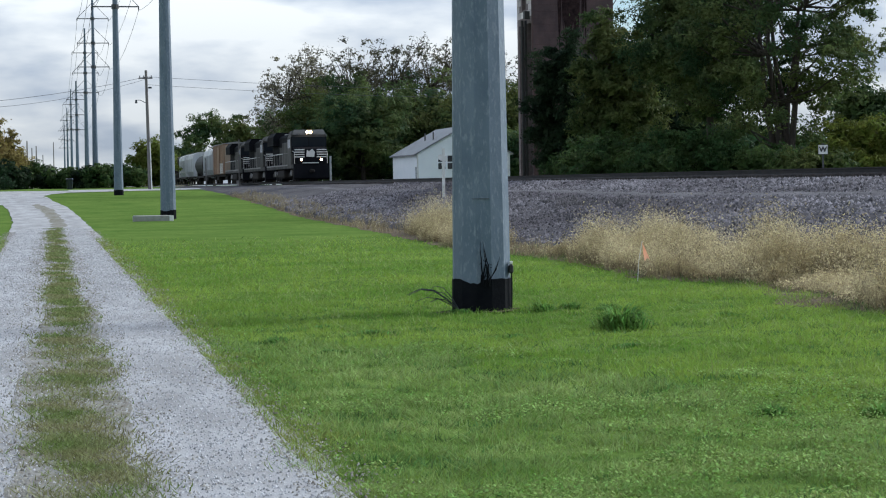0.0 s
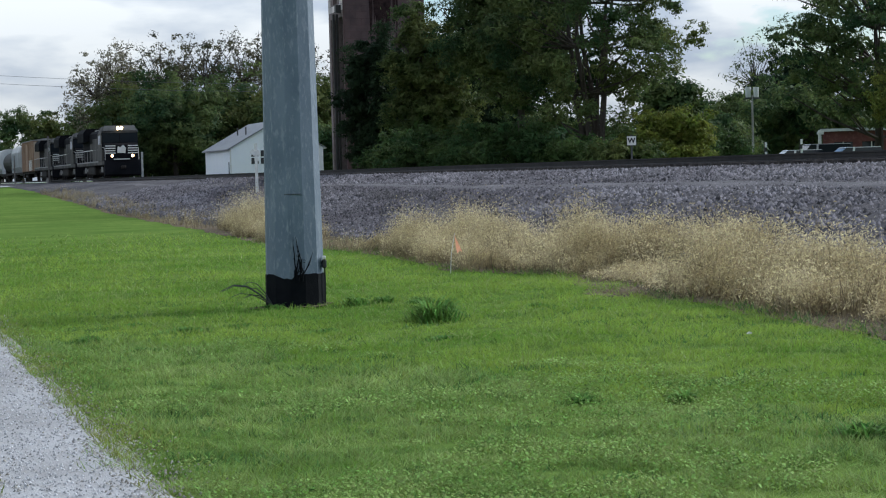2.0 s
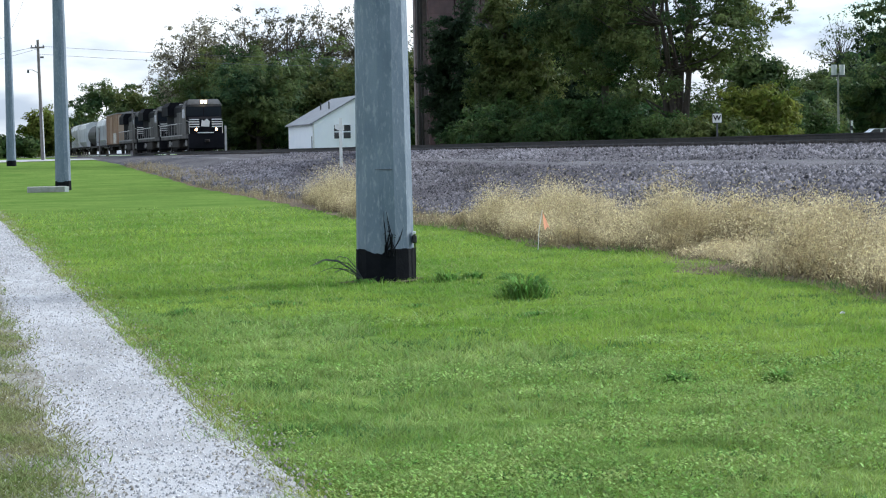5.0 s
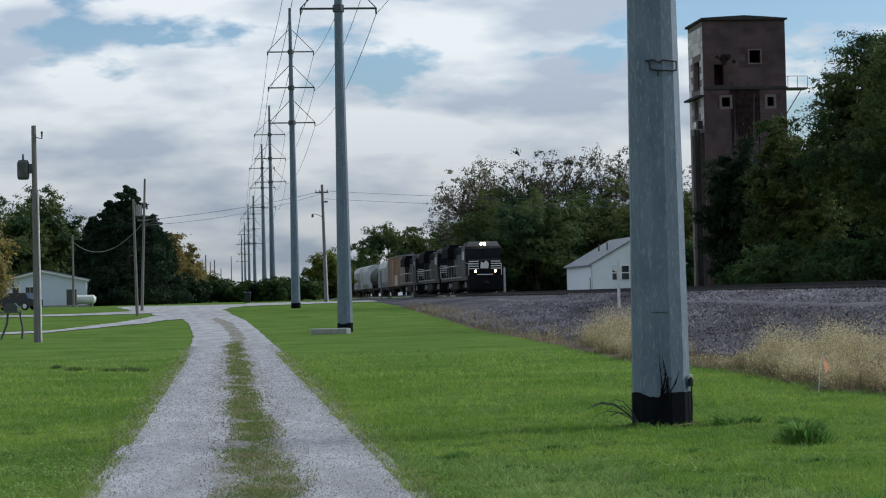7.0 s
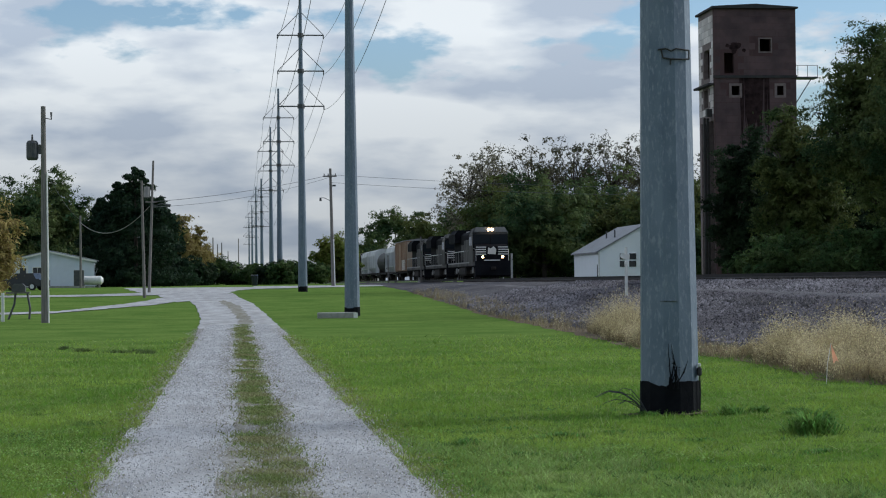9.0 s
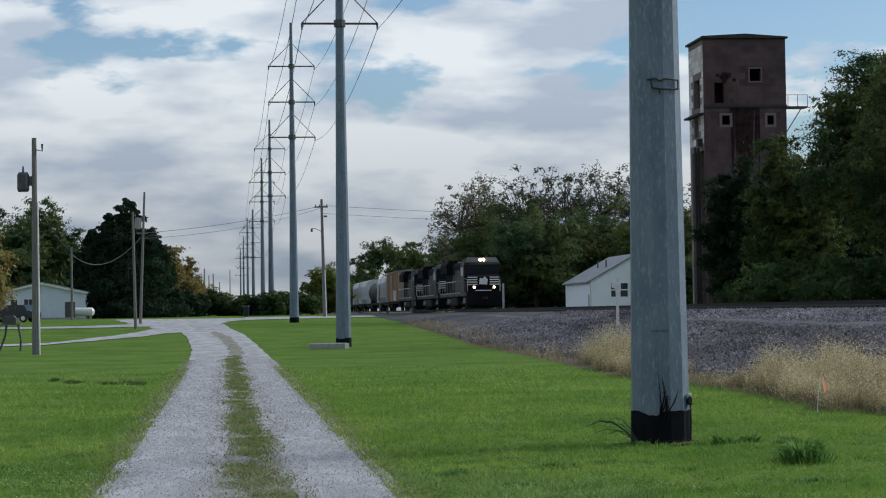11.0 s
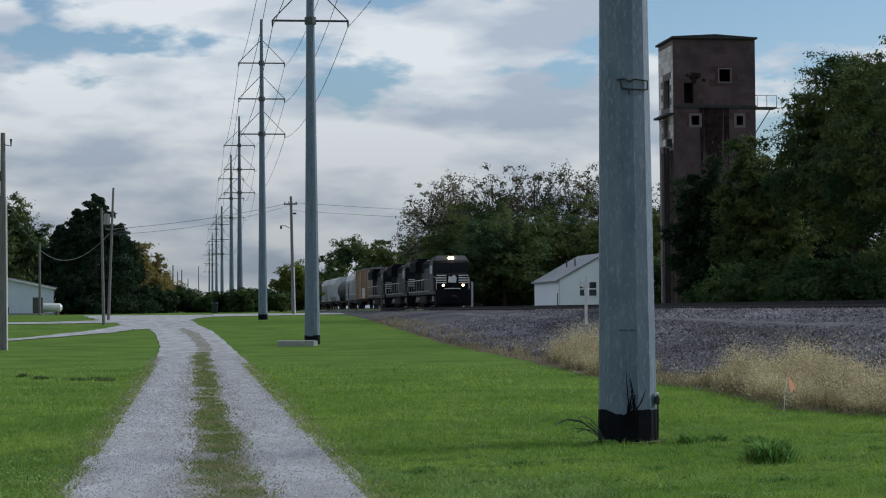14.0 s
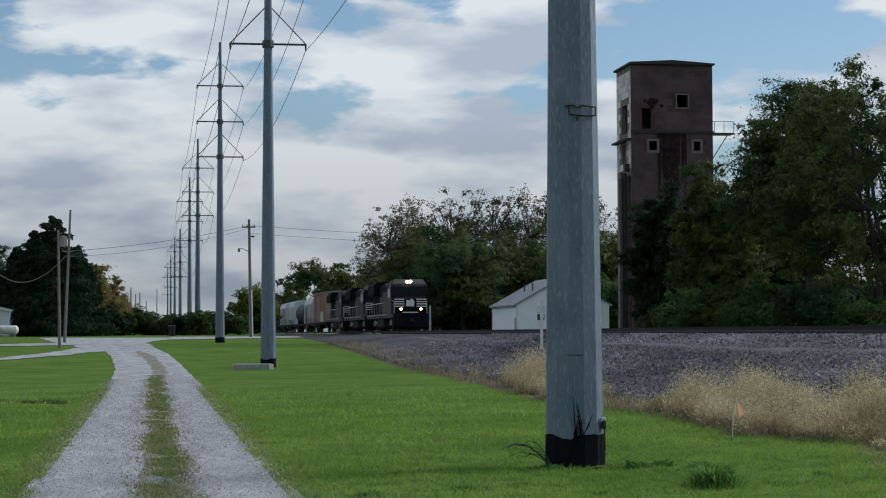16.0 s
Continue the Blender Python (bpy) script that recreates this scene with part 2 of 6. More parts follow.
M_LEAFOLIVE = leafy("olive_leaf", (0.05, 0.080, 0.026), (0.12, 0.135, 0.042), scale=0.3, island=0.3)
M_LEAFGOLD = leafy("golden_leaf", (0.19, 0.155, 0.05), (0.31, 0.25, 0.09), scale=0.4)
M_LEAFYELLOW = leafy("yellow_green_leaf", (0.11, 0.145, 0.028), (0.17, 0.185, 0.04), scale=0.4)
M_NEEDLE = leafy("conifer_needle", (0.014, 0.032, 0.018), (0.026, 0.048, 0.022), scale=0.4)
M_CEDAR = leafy("cedar_foliage", (0.016, 0.031, 0.016), (0.03, 0.05, 0.022), scale=0.4)
M_DULLLEAF = leafy("dull_autumn_leaf", (0.055, 0.058, 0.036), (0.11, 0.10, 0.055), scale=0.4, island=0.4)
M_PALELEAF = leafy("pale_sparse_leaf", (0.16, 0.15, 0.10), (0.24, 0.22, 0.16), scale=0.4)
M_RUST = material("rusty_rail", (0.018, 0.017, 0.018), (0.034, 0.029, 0.028), scale=3, rough=0.75, metal=0.3, bump=0.2, bump_scale=30)
M_TIE = material("tie_wood", (0.036, 0.031, 0.030), (0.062, 0.053, 0.049), scale=4, rough=0.95, bump=0.4, bump_scale=20, per_object=0.2)
M_LOCO = material("black_locomotive_paint", (0.006, 0.007, 0.009), (0.013, 0.013, 0.016), scale=0.8, rough=0.8, gloss=0.06)
# dust on black, lightened further by a painted-in pale reflection
M_LOCOSIDE = material("dusty_reflecting_black_paint", (0.032, 0.031, 0.030), (0.115, 0.108, 0.10), scale=0.9, rough=0.75, gloss=0.2, stretch=(1, 1, 0.5))
M_TRUCK = material("dirty_running_gear", (0.018, 0.016, 0.015), (0.04, 0.035, 0.031), scale=2, rough=0.9, gloss=0.2)
M_GREYDUST = material("dusty_grey_metal", (0.30, 0.29, 0.28), (0.22, 0.21, 0.205), scale=1.2, rough=0.7)
M_BOXCAR = material("faded_brown_car_paint", (0.30, 0.19, 0.115), (0.22, 0.125, 0.075), scale=0.5, rough=0.75)
M_TAN = material("faded_tan_car_paint", (0.42, 0.33, 0.24), (0.33, 0.25, 0.18), scale=0.5, rough=0.75)
M_SILVER = material("silver_car_paint", (0.50, 0.52, 0.54), (0.36, 0.37, 0.39), scale=0.6, rough=0.5, metal=0.2, stretch=(1, 1, 0.4))
M_CARWHITE = material("soiled_white_car_paint", (0.60, 0.61, 0.62), (0.42, 0.43, 0.44), scale=0.5, rough=0.6, stretch=(1, 1, 0.4))
M_CARBLACK = material("black_tank_paint", (0.012, 0.012, 0.013), (0.03, 0.029, 0.028), scale=0.7, rough=0.6, gloss=0.25)
M_HEADLIGHT = material("lit_headlamp", (1, 0.9, 0.7), emit=(1.0, 0.66, 0.32), strength=16.0)
M_DITCH = material("lit_ditch_lamp", (1, 0.9, 0.7), emit=(1.0, 0.60, 0.26), strength=12.0)
M_ORANGE = material("orange_flag_vinyl", (0.90, 0.58, 0.42), (0.86, 0.48, 0.32), scale=8, rough=0.5)
M_REDBRICK = material("red_brick_wall", (0.125, 0.042, 0.036), (0.09, 0.03, 0.028), scale=1.5, rough=0.9, fine=(0.16, 0.07, 0.06), fine_scale=5)
M_CARPAINT = material("silver_automobile_paint", (0.62, 0.64, 0.66), rough=0.25, metal=0.3)
M_DARKPAINT = material("dark_automobile_paint", (0.02, 0.024, 0.035), rough=0.2)
M_TYRE = material("tyre_rubber", (0.02, 0.02, 0.02), rough=0.9)
M_CLAY = material("house_siding", (0.60, 0.645, 0.73), (0.55, 0.59, 0.67), scale=1.0, rough=0.7)
M_SHRUB = leafy("shrub_leaf", (0.04, 0.078, 0.026), (0.08, 0.118, 0.036), scale=0.5)

# ---- building blocks ----


def mesh_of(verts, faces, name="mesh", smooth=False):
    me = bpy.data.meshes.new(name)
    me.from_pydata([tuple(v) for v in verts], [], faces)
    if smooth:
        me.polygons.foreach_set("use_smooth", [True] * len(me.polygons))
    me.update()
    return me


def fast_mesh(name, verts, corners):
    """A mesh of many alike faces from arrays: verts (n, 3), corners (m, 3 or 4)."""
    me = bpy.data.meshes.new(name)
    k = corners.shape[1]
    me.vertices.add(len(verts))
    me.vertices.foreach_set("co", np.ascontiguousarray(verts, dtype=np.float32).ravel())
    me.loops.add(corners.size)
    me.loops.foreach_set("vertex_index", np.ascontiguousarray(corners, dtype=np.int32).ravel())
    me.polygons.add(len(corners))
    me.polygons.foreach_set("loop_start", np.arange(0, corners.size, k, dtype=np.int32))
    me.update(calc_edges=True)
    return me


def thing(name, at=(0, 0, 0), label="", category="", group="", kind="", turn=0.0):
    ob = new(name)
    ob.empty_display_size = 0.2
    ob.matrix_basis = pose(*at, 0, 0, turn)
    return tagged(ob, label, category, group, kind)


def part(name, data, mat, parent=None, label="", at=None):
    """Links a bmesh or a mesh as ONE mesh object under a thing or a part."""
    if isinstance(data, bmesh.types.BMesh):
        me = bpy.data.meshes.new(name)
        data.normal_update()
        data.to_mesh(me)
        data.free()
    else:
        me = data
    if mat and not me.materials:
        me.materials.append(mat)
    ob = new(name, me)
    if parent:
        ob.parent = parent
    if at is not None:
        ob.matrix_basis = at if isinstance(at, Matrix) else Matrix.Translation(at)
    return tagged(ob, label)


def box(bm, x0, x1, y0, y1, z0, z1, bevel=0.0):
    made = bmesh.ops.create_cube(bm, size=1.0)["verts"]
    for v in made:
        v.co = Vector(((x0 + x1) / 2 + v.co.x * (x1 - x0), (y0 + y1) / 2 + v.co.y * (y1 - y0), (z0 + z1) / 2 + v.co.z * (z1 - z0)))
    if bevel:
        edges = list({e for v in made for e in v.link_edges})
        bmesh.ops.bevel(bm, geom=edges, offset=bevel, segments=1, affect="EDGES")
    return bm


def a_box(x0, x1, y0, y1, z0, z1, bevel=0.0):
    return box(bmesh.new(), x0, x1, y0, y1, z0, z1, bevel)


def tube(bm, points, radii, sides=8, cap=True, spin=0.0):
    """A tapered tube along points."""
    rings = []
    pts = [Vector(p) for p in points]
    if not isinstance(radii, (list, tuple)):
        radii = [radii] * len(pts)
    for i, p in enumerate(pts):
        way = (pts[min(i + 1, len(pts) - 1)] - pts[max(i - 1, 0)]).normalized()
        side = way.cross(Vector((0, 1, 0)) if abs(way.y) < 0.9 else Vector((1, 0, 0))).normalized()
        up = way.cross(side)
        rings.append([bm.verts.new(p + radii[i] * (math.cos(spin + a * math.tau / sides) * side + math.sin(spin + a * math.tau / sides) * up)) for a in range(sides)])
    for r, s in zip(rings, rings[1:]):
        for a in range(sides):
            bm.faces.new((r[a], r[(a + 1) % sides], s[(a + 1) % sides], s[a]))
    if cap:
        bm.faces.new(rings[0][::-1])
        bm.faces.new(rings[-1])
    return bm


def a_tube(points, radii, sides=8, spin=0.0):
    return tube(bmesh.new(), points, radii, sides, True, spin)


def prism(bm, outline, axis, a, b):
    """Extrudes an outline of (u, v) pairs along x, y or z from a to b."""
    def place(u, v, w):
        return {"x": (w, u, v), "y": (u, w, v), "z": (u, v, w)}[axis]
    p = [bm.verts.new(place(u, v, a)) for u, v in outline]
    q = [bm.verts.new(place(u, v, b)) for u, v in outline]
    n = len(outline)
    for i in range(n):
        bm.faces.new((p[i], p[(i + 1) % n], q[(i + 1) % n], q[i]))
    bm.faces.new(p[::-1])
    bm.faces.new(q)
    bmesh.ops.recalc_face_normals(bm, faces=bm.faces[:])
    return bm


def a_prism(outline, axis, a, b):
    return prism(bmesh.new(), outline, axis, a, b)


# ---- lie of the land ----
PROFILE_Y = (-200, 60, 90, 120, 149, 178, 230, 400)
PROFILE_Z = (0.0, 0.0, 0.09, 0.47, 0.95, 1.32, 1.48, 1.52)
TRACK_X, RAIL_Z = 21.9, 1.80


def land(x, y):
    """Height of the ground: a lawn that rises to the crossing, and the railway's bank."""
    x, y = np.asarray(x, float), np.asarray(y, float)
    base = np.interp(y, PROFILE_Y, PROFILE_Z)
    beyond = np.maximum(base, 0.75)
    t = np.clip((x - 12.0) / 6.5, 0, 1)
    bank = base + np.maximum(0.95 - base, 0) * t
    far = np.clip((x - 25.0) / 4.0, 0, 1)
    z = np.where(x < 25.0, bank, bank * (1 - far) + beyond * far)
    near = np.clip((9.5 - x) / 3, 0, 1) * np.clip((90 - y) / 30, 0, 1) * np.clip((np.abs(x - 0.15) - 1.9) / 1.5, 0, 1)
    return z + near * (0.014 * np.sin(x * 1.7 + 0.6 * np.sin(y * 0.9)) * np.cos(y * 1.1 + x * 0.4) + 0.010 * np.sin(x * 3.1 + 1.7 * np.sin(y * 2.3)) * np.cos(y * 3.7 + x))


def ground_z(x, y):
    return float(land(x, y))

# ---- ground ----


def sheet(name, xs, ys, mat, lift=0.0, rough=0.0):
    gx, gy = np.meshgrid(xs, ys)
    gz = land(gx, gy) + lift
    if rough:
        rng = np.random.default_rng(5)
        gz = gz + rough * (rng.random(gz.shape) - 0.5)
    v = np.stack([gx, gy, gz], -1).reshape(-1, 3)
    nx, ny = len(xs), len(ys)
    i = (np.arange(ny - 1)[:, None] * nx + np.arange(nx - 1)[None]).ravel()
    me = fast_mesh(name, v, np.stack([i, i + 1, i + nx + 1, i + nx], -1))
    me.polygons.foreach_set("use_smooth", [True] * len(me.polygons))
    me.materials.append(mat)
    return new(name, me)


xs = np.concatenate([[-4000, -1500, -600, -250, -120, -70], np.arange(-45, 45.1, 0.75), [60, 90, 150, 300, 700, 1800, 4000]])
ys = np.concatenate([[-600, -200, -60, -20], np.arange(0, 60, 0.75), np.arange(60, 240, 3.0), [260, 300, 400, 600, 1000, 2000, 4500]])
tagged(sheet("ground", xs, ys, M_LAWN), "green mown lawn that rises gently towards a crossing", "lawn", kind="structure")


def ribbon(name, line, mat, lift, across=9, wobble=0.03, label="", category="", seed=1):
    """A strip laid on the land. line: rows of (left x, left y, right x, right y)."""
    rng = np.random.default_rng(seed)
    out = []
    for (a, b, c, d), (e, f, g, h) in zip(line, line[1:]):
        n = max(2, int(max(math.hypot(e - a, f - b), math.hypot(g - c, h - d)) / 0.35))
        for k in range(n):
            s = k / n
            out.append((a + (e - a) * s, b + (f - b) * s, c + (g - c) * s, d + (h - d) * s))
    out.append(line[-1])
    rows = np.array(out)
    run = np.cumsum(np.hypot(np.diff(rows[:, 0], prepend=rows[0, 0]), np.diff(rows[:, 1], prepend=rows[0, 1])))
    for side in (0, 2):
        a, b, c = rng.uniform(0, 6, 3)
        rows[:, side] += wobble * (0.6 * np.sin(run * 0.7 + a) + 0.5 * np.sin(run * 1.6 + b) + 0.35 * np.sin(run * 3.1 + c) + 0.15 * (rng.random(len(rows)) - 0.5))
    s = np.linspace(0, 1, across)[None, :]
    x = rows[:, :1] * (1 - s) + rows[:, 2:3] * s
    y = rows[:, 1:2] * (1 - s) + rows[:, 3:4] * s
    z = land(x, y) + lift
    v = np.stack([x, y, z], -1).reshape(-1, 3)
    n = len(rows)
    i = (np.arange(n - 1)[:, None] * across + np.arange(across - 1)[None]).ravel()
    me = fast_mesh(name, v, np.stack([i, i + 1, i + across + 1, i + across], -1))
    me.polygons.foreach_set("use_smooth", [True] * len(me.polygons))
    me.materials.append(mat)
    return tagged(new(name, me), label, category, kind="structure")


# the two-track drive, the crossroads and the lanes that leave it
ribbon("drive", [(-1.25, -12, 1.52, -12), (-1.22, 20, 1.54, 20), (-1.18, 60, 1.66, 60), (-1.45, 88, 1.55, 92), (-2.1, 112, 1.1, 118), (-2.6, 122, 0.4, 132), (-3.0, 133, 0.0, 146)],
       M_GRAVEL, 0.022, label="pale gravel drive with two wheel tracks through the lawn", category="drive", seed=2)
ribbon("crossroads", [(-3.6, 122, -0.2, 131), (-5.2, 140, -0.3, 146), (-7.0, 152, 0.2, 156), (-8.5, 165, 2.0, 166), (-9.5, 176, 3.5, 174)],
       M_GRAVEL, 0.03, wobble=0.15, label="wide gravel crossroads at the drive's end", category="road", seed=3)
ribbon("road", [(2.0, 178, 1.0, 163), (8.0, 180, 8.0, 168), (14.0, 181, 14.0, 172), (19.0, 182, 19.0, 174)],
       M_GRAVEL, 0.036, wobble=0.2, label="gravel road that climbs to the railway crossing", category="road", seed=4)
ribbon("lane", [(-4.0, 140, -3.0, 128), (-6.0, 122, -4.5, 116), (-9.0, 104, -9.0, 100), (-24.0, 96, -24.0, 92)],
       M_GRAVEL, 0.034, wobble=0.1, label="narrow pale lane across the grass", category="lane", seed=5)
ribbon("lane", [(-5.5, 152, -5.0, 142), (-11.0, 146, -11.0, 140), (-45.0, 146, -45.0, 141)],
       M_GRAVEL, 0.034, wobble=0.1, label="narrow pale lane leading to a house", category="lane", seed=6)
ribbon("grass_strip", [(-0.2, -12, 0.62, -12), (-0.15, 19, 0.55, 19), (0.02, 24, 0.58, 24), (0.1, 30, 0.5, 30), (0.08, 38, 0.40, 38), (0.02, 45, 0.48, 45), (0.14, 55, 0.36, 55), (0.06, 62, 0.5, 62), (0.28, 72, 0.45, 72), (0.2, 76, 0.75, 78), (0.1, 90, 0.7, 92), (-0.3, 108, 0.3, 112), (-0.9, 122, -0.6, 126)],
       M_STRIP, 0.0255, across=7, wobble=0.08, label="worn strip of thin grass between the wheel tracks", category="grass strip", seed=7)
ribbon("bare_verge", [(8.5, 8, 13.0, 8), (8.55, 14, 12.6, 14), (8.95, 18, 12.6, 18), (9.4, 21, 12.6, 21), (8.85, 23.4, 12.6, 23.4), (10.0, 27.8, 12.6, 27.8), (9.2, 30, 12.6, 30), (9.9, 38, 12.8, 38), (9.3, 46, 13.0, 46), (10.2, 60, 13.5, 60), (11.0, 85, 13.4, 85), (12.0, 110, 14.0, 110), (12.7, 145, 14.6, 145)],
       M_DIRT, 0.006, across=9, wobble=0.12, label="brown bare soil along the lawn's edge", category="verge", seed=8)

bm = bmesh.new()
ring = [bm.verts.new((5.175 + math.cos(a) * r_, 23.5 + math.sin(a) * r_, float(land(5.175 + math.cos(a) * r_, 23.5 + math.sin(a) * r_)) + 0.02))
        for a, r_ in ((k * math.tau / 18, 0.47 + 0.08 * math.sin(k * 2.3) + 0.08 * math.sin(k * 5.1)) for k in range(18))]
bm.faces.new(ring)
me = bpy.data.meshes.new("bare_patch")
bm.to_mesh(me)
bm.free()
me.materials.append(M_SOIL)
tagged(new("bare_patch", me), "bare brown soil round the pylon's foot", "soil", kind="structure")

# the railway's bank of ballast
rng = np.random.default_rng(11)
bx, by = np.concatenate([np.arange(11.2, 19.6, 0.4), np.arange(19.6, 27.7, 1.0)]), np.concatenate([np.arange(-10, 90, 0.5), np.arange(90, 300, 2.0), np.arange(300, 901, 30.0)])


def bank_shift(y):
    return 1.4 * np.clip((y - 85) / 60, 0, 1)


def bank_z(x, y):
    """The ballast's surface: toe, a bench half way up, and the shoulder beside the rails."""
    base = np.interp(y, PROFILE_Y, PROFILE_Z)
    x = x - bank_shift(y) * np.clip((20.0 - x) / 7.0, 0, 1)
    prof = np.interp(x, (11.2, 13.2, 16.2, 17.4, 19.3, 20.4, 23.4, 24.6, 27.6), (0.0, 0.28, 0.74, 0.82, 1.02, 1.0, 1.0, 1.0, 0.5))
    return base * (1 - np.clip(prof, 0, 1)) + prof * 1.44 + 0.05 * np.sin(y * 0.8 + x) * np.sin(x * 1.3 - y * 0.3) * np.clip(1 - prof, 0, 1)


gx, gy = np.meshgrid(bx, by)
gx = gx + bank_shift(gy) * np.clip((20.0 - gx) / 8.0, 0, 1)
gz = bank_z(gx, gy) + 0.05 + 0.05 * (rng.random(gx.shape) - 0.5)
gz[:, 0] -= 0.2
gz[:, 1] -= 0.03
i = (np.arange(len(by) - 1)[:, None] * len(bx) + np.arange(len(bx) - 1)[None]).ravel()
me = fast_mesh("ballast", np.stack([gx, gy, gz], -1).reshape(-1, 3), np.stack([i, i + 1, i + len(bx) + 1, i + len(bx)], -1))
me.materials.append(M_BALLAST)
tagged(new("ballast", me), "grey crushed-stone ballast bank under the railway", "ballast", kind="structure")

# the trodden level strip half way up the bank
py = np.concatenate([np.arange(5, 90, 0.4), np.arange(90, 150, 1.5)])
ps = np.linspace(-1, 1, 7)
wide = 0.5 + 0.16 * np.sin(py * 0.9) + 0.1 * np.sin(py * 2.7 + 1) + 0.08 * (rng.random(len(py)) - 0.5)
px = 16.75 + 0.25 * np.sin(py * 0.21)[:, None] + wide[:, None] * ps[None]
px = px + bank_shift(py)[:, None] * np.clip((20.0 - px) / 8.0, 0, 1)
pz = bank_z(px, np.repeat(py[:, None], 7, 1)) + 0.072 - 0.05 * np.abs(ps[None]) ** 3
i = (np.arange(len(py) - 1)[:, None] * 7 + np.arange(6)[None]).ravel()
me = fast_mesh("trodden_path", np.stack([px, np.repeat(py[:, None], 7, 1), pz], -1).reshape(-1, 3), np.stack([i, i + 1, i + 8, i + 7], -1))
me.materials.append(M_PATH)
tagged(new("trodden_path", me), "level strip of fine grey grit along the ballast bank", "path", kind="structure")

# rails and ties
track = thing("railway_track", (TRACK_X, 0, 0), "rusty steel rails on wooden ties across the ballast bank", "railway track")
RAIL = [(-0.075, 0), (0.075, 0), (0.075, 0.015), (0.012, 0.035), (0.012, 0.125), (0.036, 0.135), (0.036, 0.17), (-0.036, 0.17), (-0.036, 0.135), (-0.012, 0.125), (-0.012, 0.035), (-0.075, 0.015)]
for side in (-0.755, 0.755):
    part("rail", a_prism([(u + side, v + RAIL_Z - 0.17) for u, v in RAIL], "y", -30, 900), M_RUST, track)
tie_mesh = None
for k in range(290):
    y = 18 + k * 0.55
    if tie_mesh is None:
        tie_mesh = part("tie", a_box(-1.3, 1.3, -0.115, 0.115, RAIL_Z - 0.35, RAIL_Z - 0.17, 0.01), M_TIE, track, at=(0, y, 0)).data
    else:
        part("tie", tie_mesh, None, track, at=(0.04 * math.sin(k * 7.1), y, 0))

# ---- the line of steel pylons ----
NEAR_X, NEAR_Y = 5.175, 23.5
POLE_XS = (NEAR_X, 5.35, 5.2, 5.3, 5.3, 5.3, 5.3, 5.3, 5.3)
POLE_Y = (NEAR_Y, 90.0, 149.0, 224.5, 272.0, 359.0, 441.0, 530.0, 625.0)
POLE_TOP = (23.4, 23.4, 22.6, 22.15, 21.5, 19.0, 21.5, 21.0, 21.0)     # heights above each foot
ARM_DROP = (3.3, 6.0, 8.65)
FACET = math.tau / 24 - 0.122                  # how the twelve facets are turned


def pole_radius(z):
    return 0.358 - 0.0112 * z


def coating(index):
    """A brushed band of bitumen on the twelve facets, its upper edge uneven."""
    rb = random.Random(60 + index)
    bm, low, top = bmesh.new(), [], []
    for k in range(12):
        a, b = FACET + math.tau * k / 12, FACET + math.tau * (k + 1) / 12
        for j in range(5):
            u = (math.cos(a) * (1 - j / 5) + math.cos(b) * j / 5, math.sin(a) * (1 - j / 5) + math.sin(b) * j / 5)
            z = 0.425 + rb.uniform(-0.012, 0.012) - (0.045 if k in (7, 8) and rb.random() < 0.7 else 0.0)
            low.append(bm.verts.new((u[0] * (pole_radius(0) + 0.009), u[1] * (pole_radius(0) + 0.009), -0.12)))
            top.append(bm.verts.new((u[0] * (pole_radius(z) + 0.008), u[1] * (pole_radius(z) + 0.008), z)))
    n = len(low)
    for i in range(n):
        bm.faces.new((low[i], low[(i + 1) % n], top[(i + 1) % n], top[i]))
    bm.faces.new(top)
    return bm


def pylon(y, index):
    base = ground_z(POLE_XS[index], y)
    ob = thing("transmission_pole", (POLE_XS[index], y, base - 0.02), "tall grey galvanised steel pylon with a black base", "utility pole", "line of steel pylons")
    top = POLE_TOP[index]
    part("shaft", a_tube([(0, 0, z) for z in (0.0, 8.0, 16.0, top)], [pole_radius(z) for z in (0.0, 8.0, 16.0, top)], 12, FACET), M_GALV, ob)
    part("base_coating", coating(index), M_TAR, ob, "black bituminous coating")
    for level, drop in enumerate(ARM_DROP):
        z = top - drop
        r = pole_radius(z)
        arm = part("crossarm", a_tube([(-1.75, 0, z), (1.75, 0, z)], 0.05, 6), M_DARKSTEEL, ob)
        part("collar", a_tube([(0, 0, z - 0.16), (0, 0, z + 0.16)], r + 0.07, 10), M_DARKSTEEL, arm)
        for s in (-1, 1):
            part("brace", a_tube([(s * r * 0.6, 0, z + 1.7), (s * 1.72, 0, z + 0.03)], 0.028, 5), M_DARKSTEEL, ob)
            part("insulator", a_tube([(s * 1.72, 0, z), (s * 1.72, 0, z - 0.28)], [0.05, 0.035], 6), M_DARKSTEEL, ob)
    return ob, base, top


poles = [pylon(y, k) for k, y in enumerate(POLE_Y)]


def span(bm, a, b, sag, r, n=14):
    a, b = Vector(a), Vector(b)
    tube(bm, [a.lerp(b, k / n) - Vector((0, 0, sag * 4 * (k / n) * (1 - k / n))) for k in range(n + 1)], r, 4, False)


for s in (-1, 1):
    for drop in ARM_DROP:
        line = thing("power_line", (0, 0, 0), "sagging grey wire strung along the pylons", "wire", "power lines")
        for (p, za, ta), (q, zb, tb) in zip(poles[:7], poles[1:8]):
            bm = bmesh.new()
            span(bm, (p.location.x + s * 1.72, p.location.y, za + ta - drop - 0.28), (q.location.x + s * 1.72, q.location.y, zb + tb - drop - 0.28), 1.1, 0.016)
            part("wire", bm, M_WIRE, line)

# marks on the nearest pylon: number band, weld line, wire clip, dead vine and a cable box
near_pole = poles[0][0]


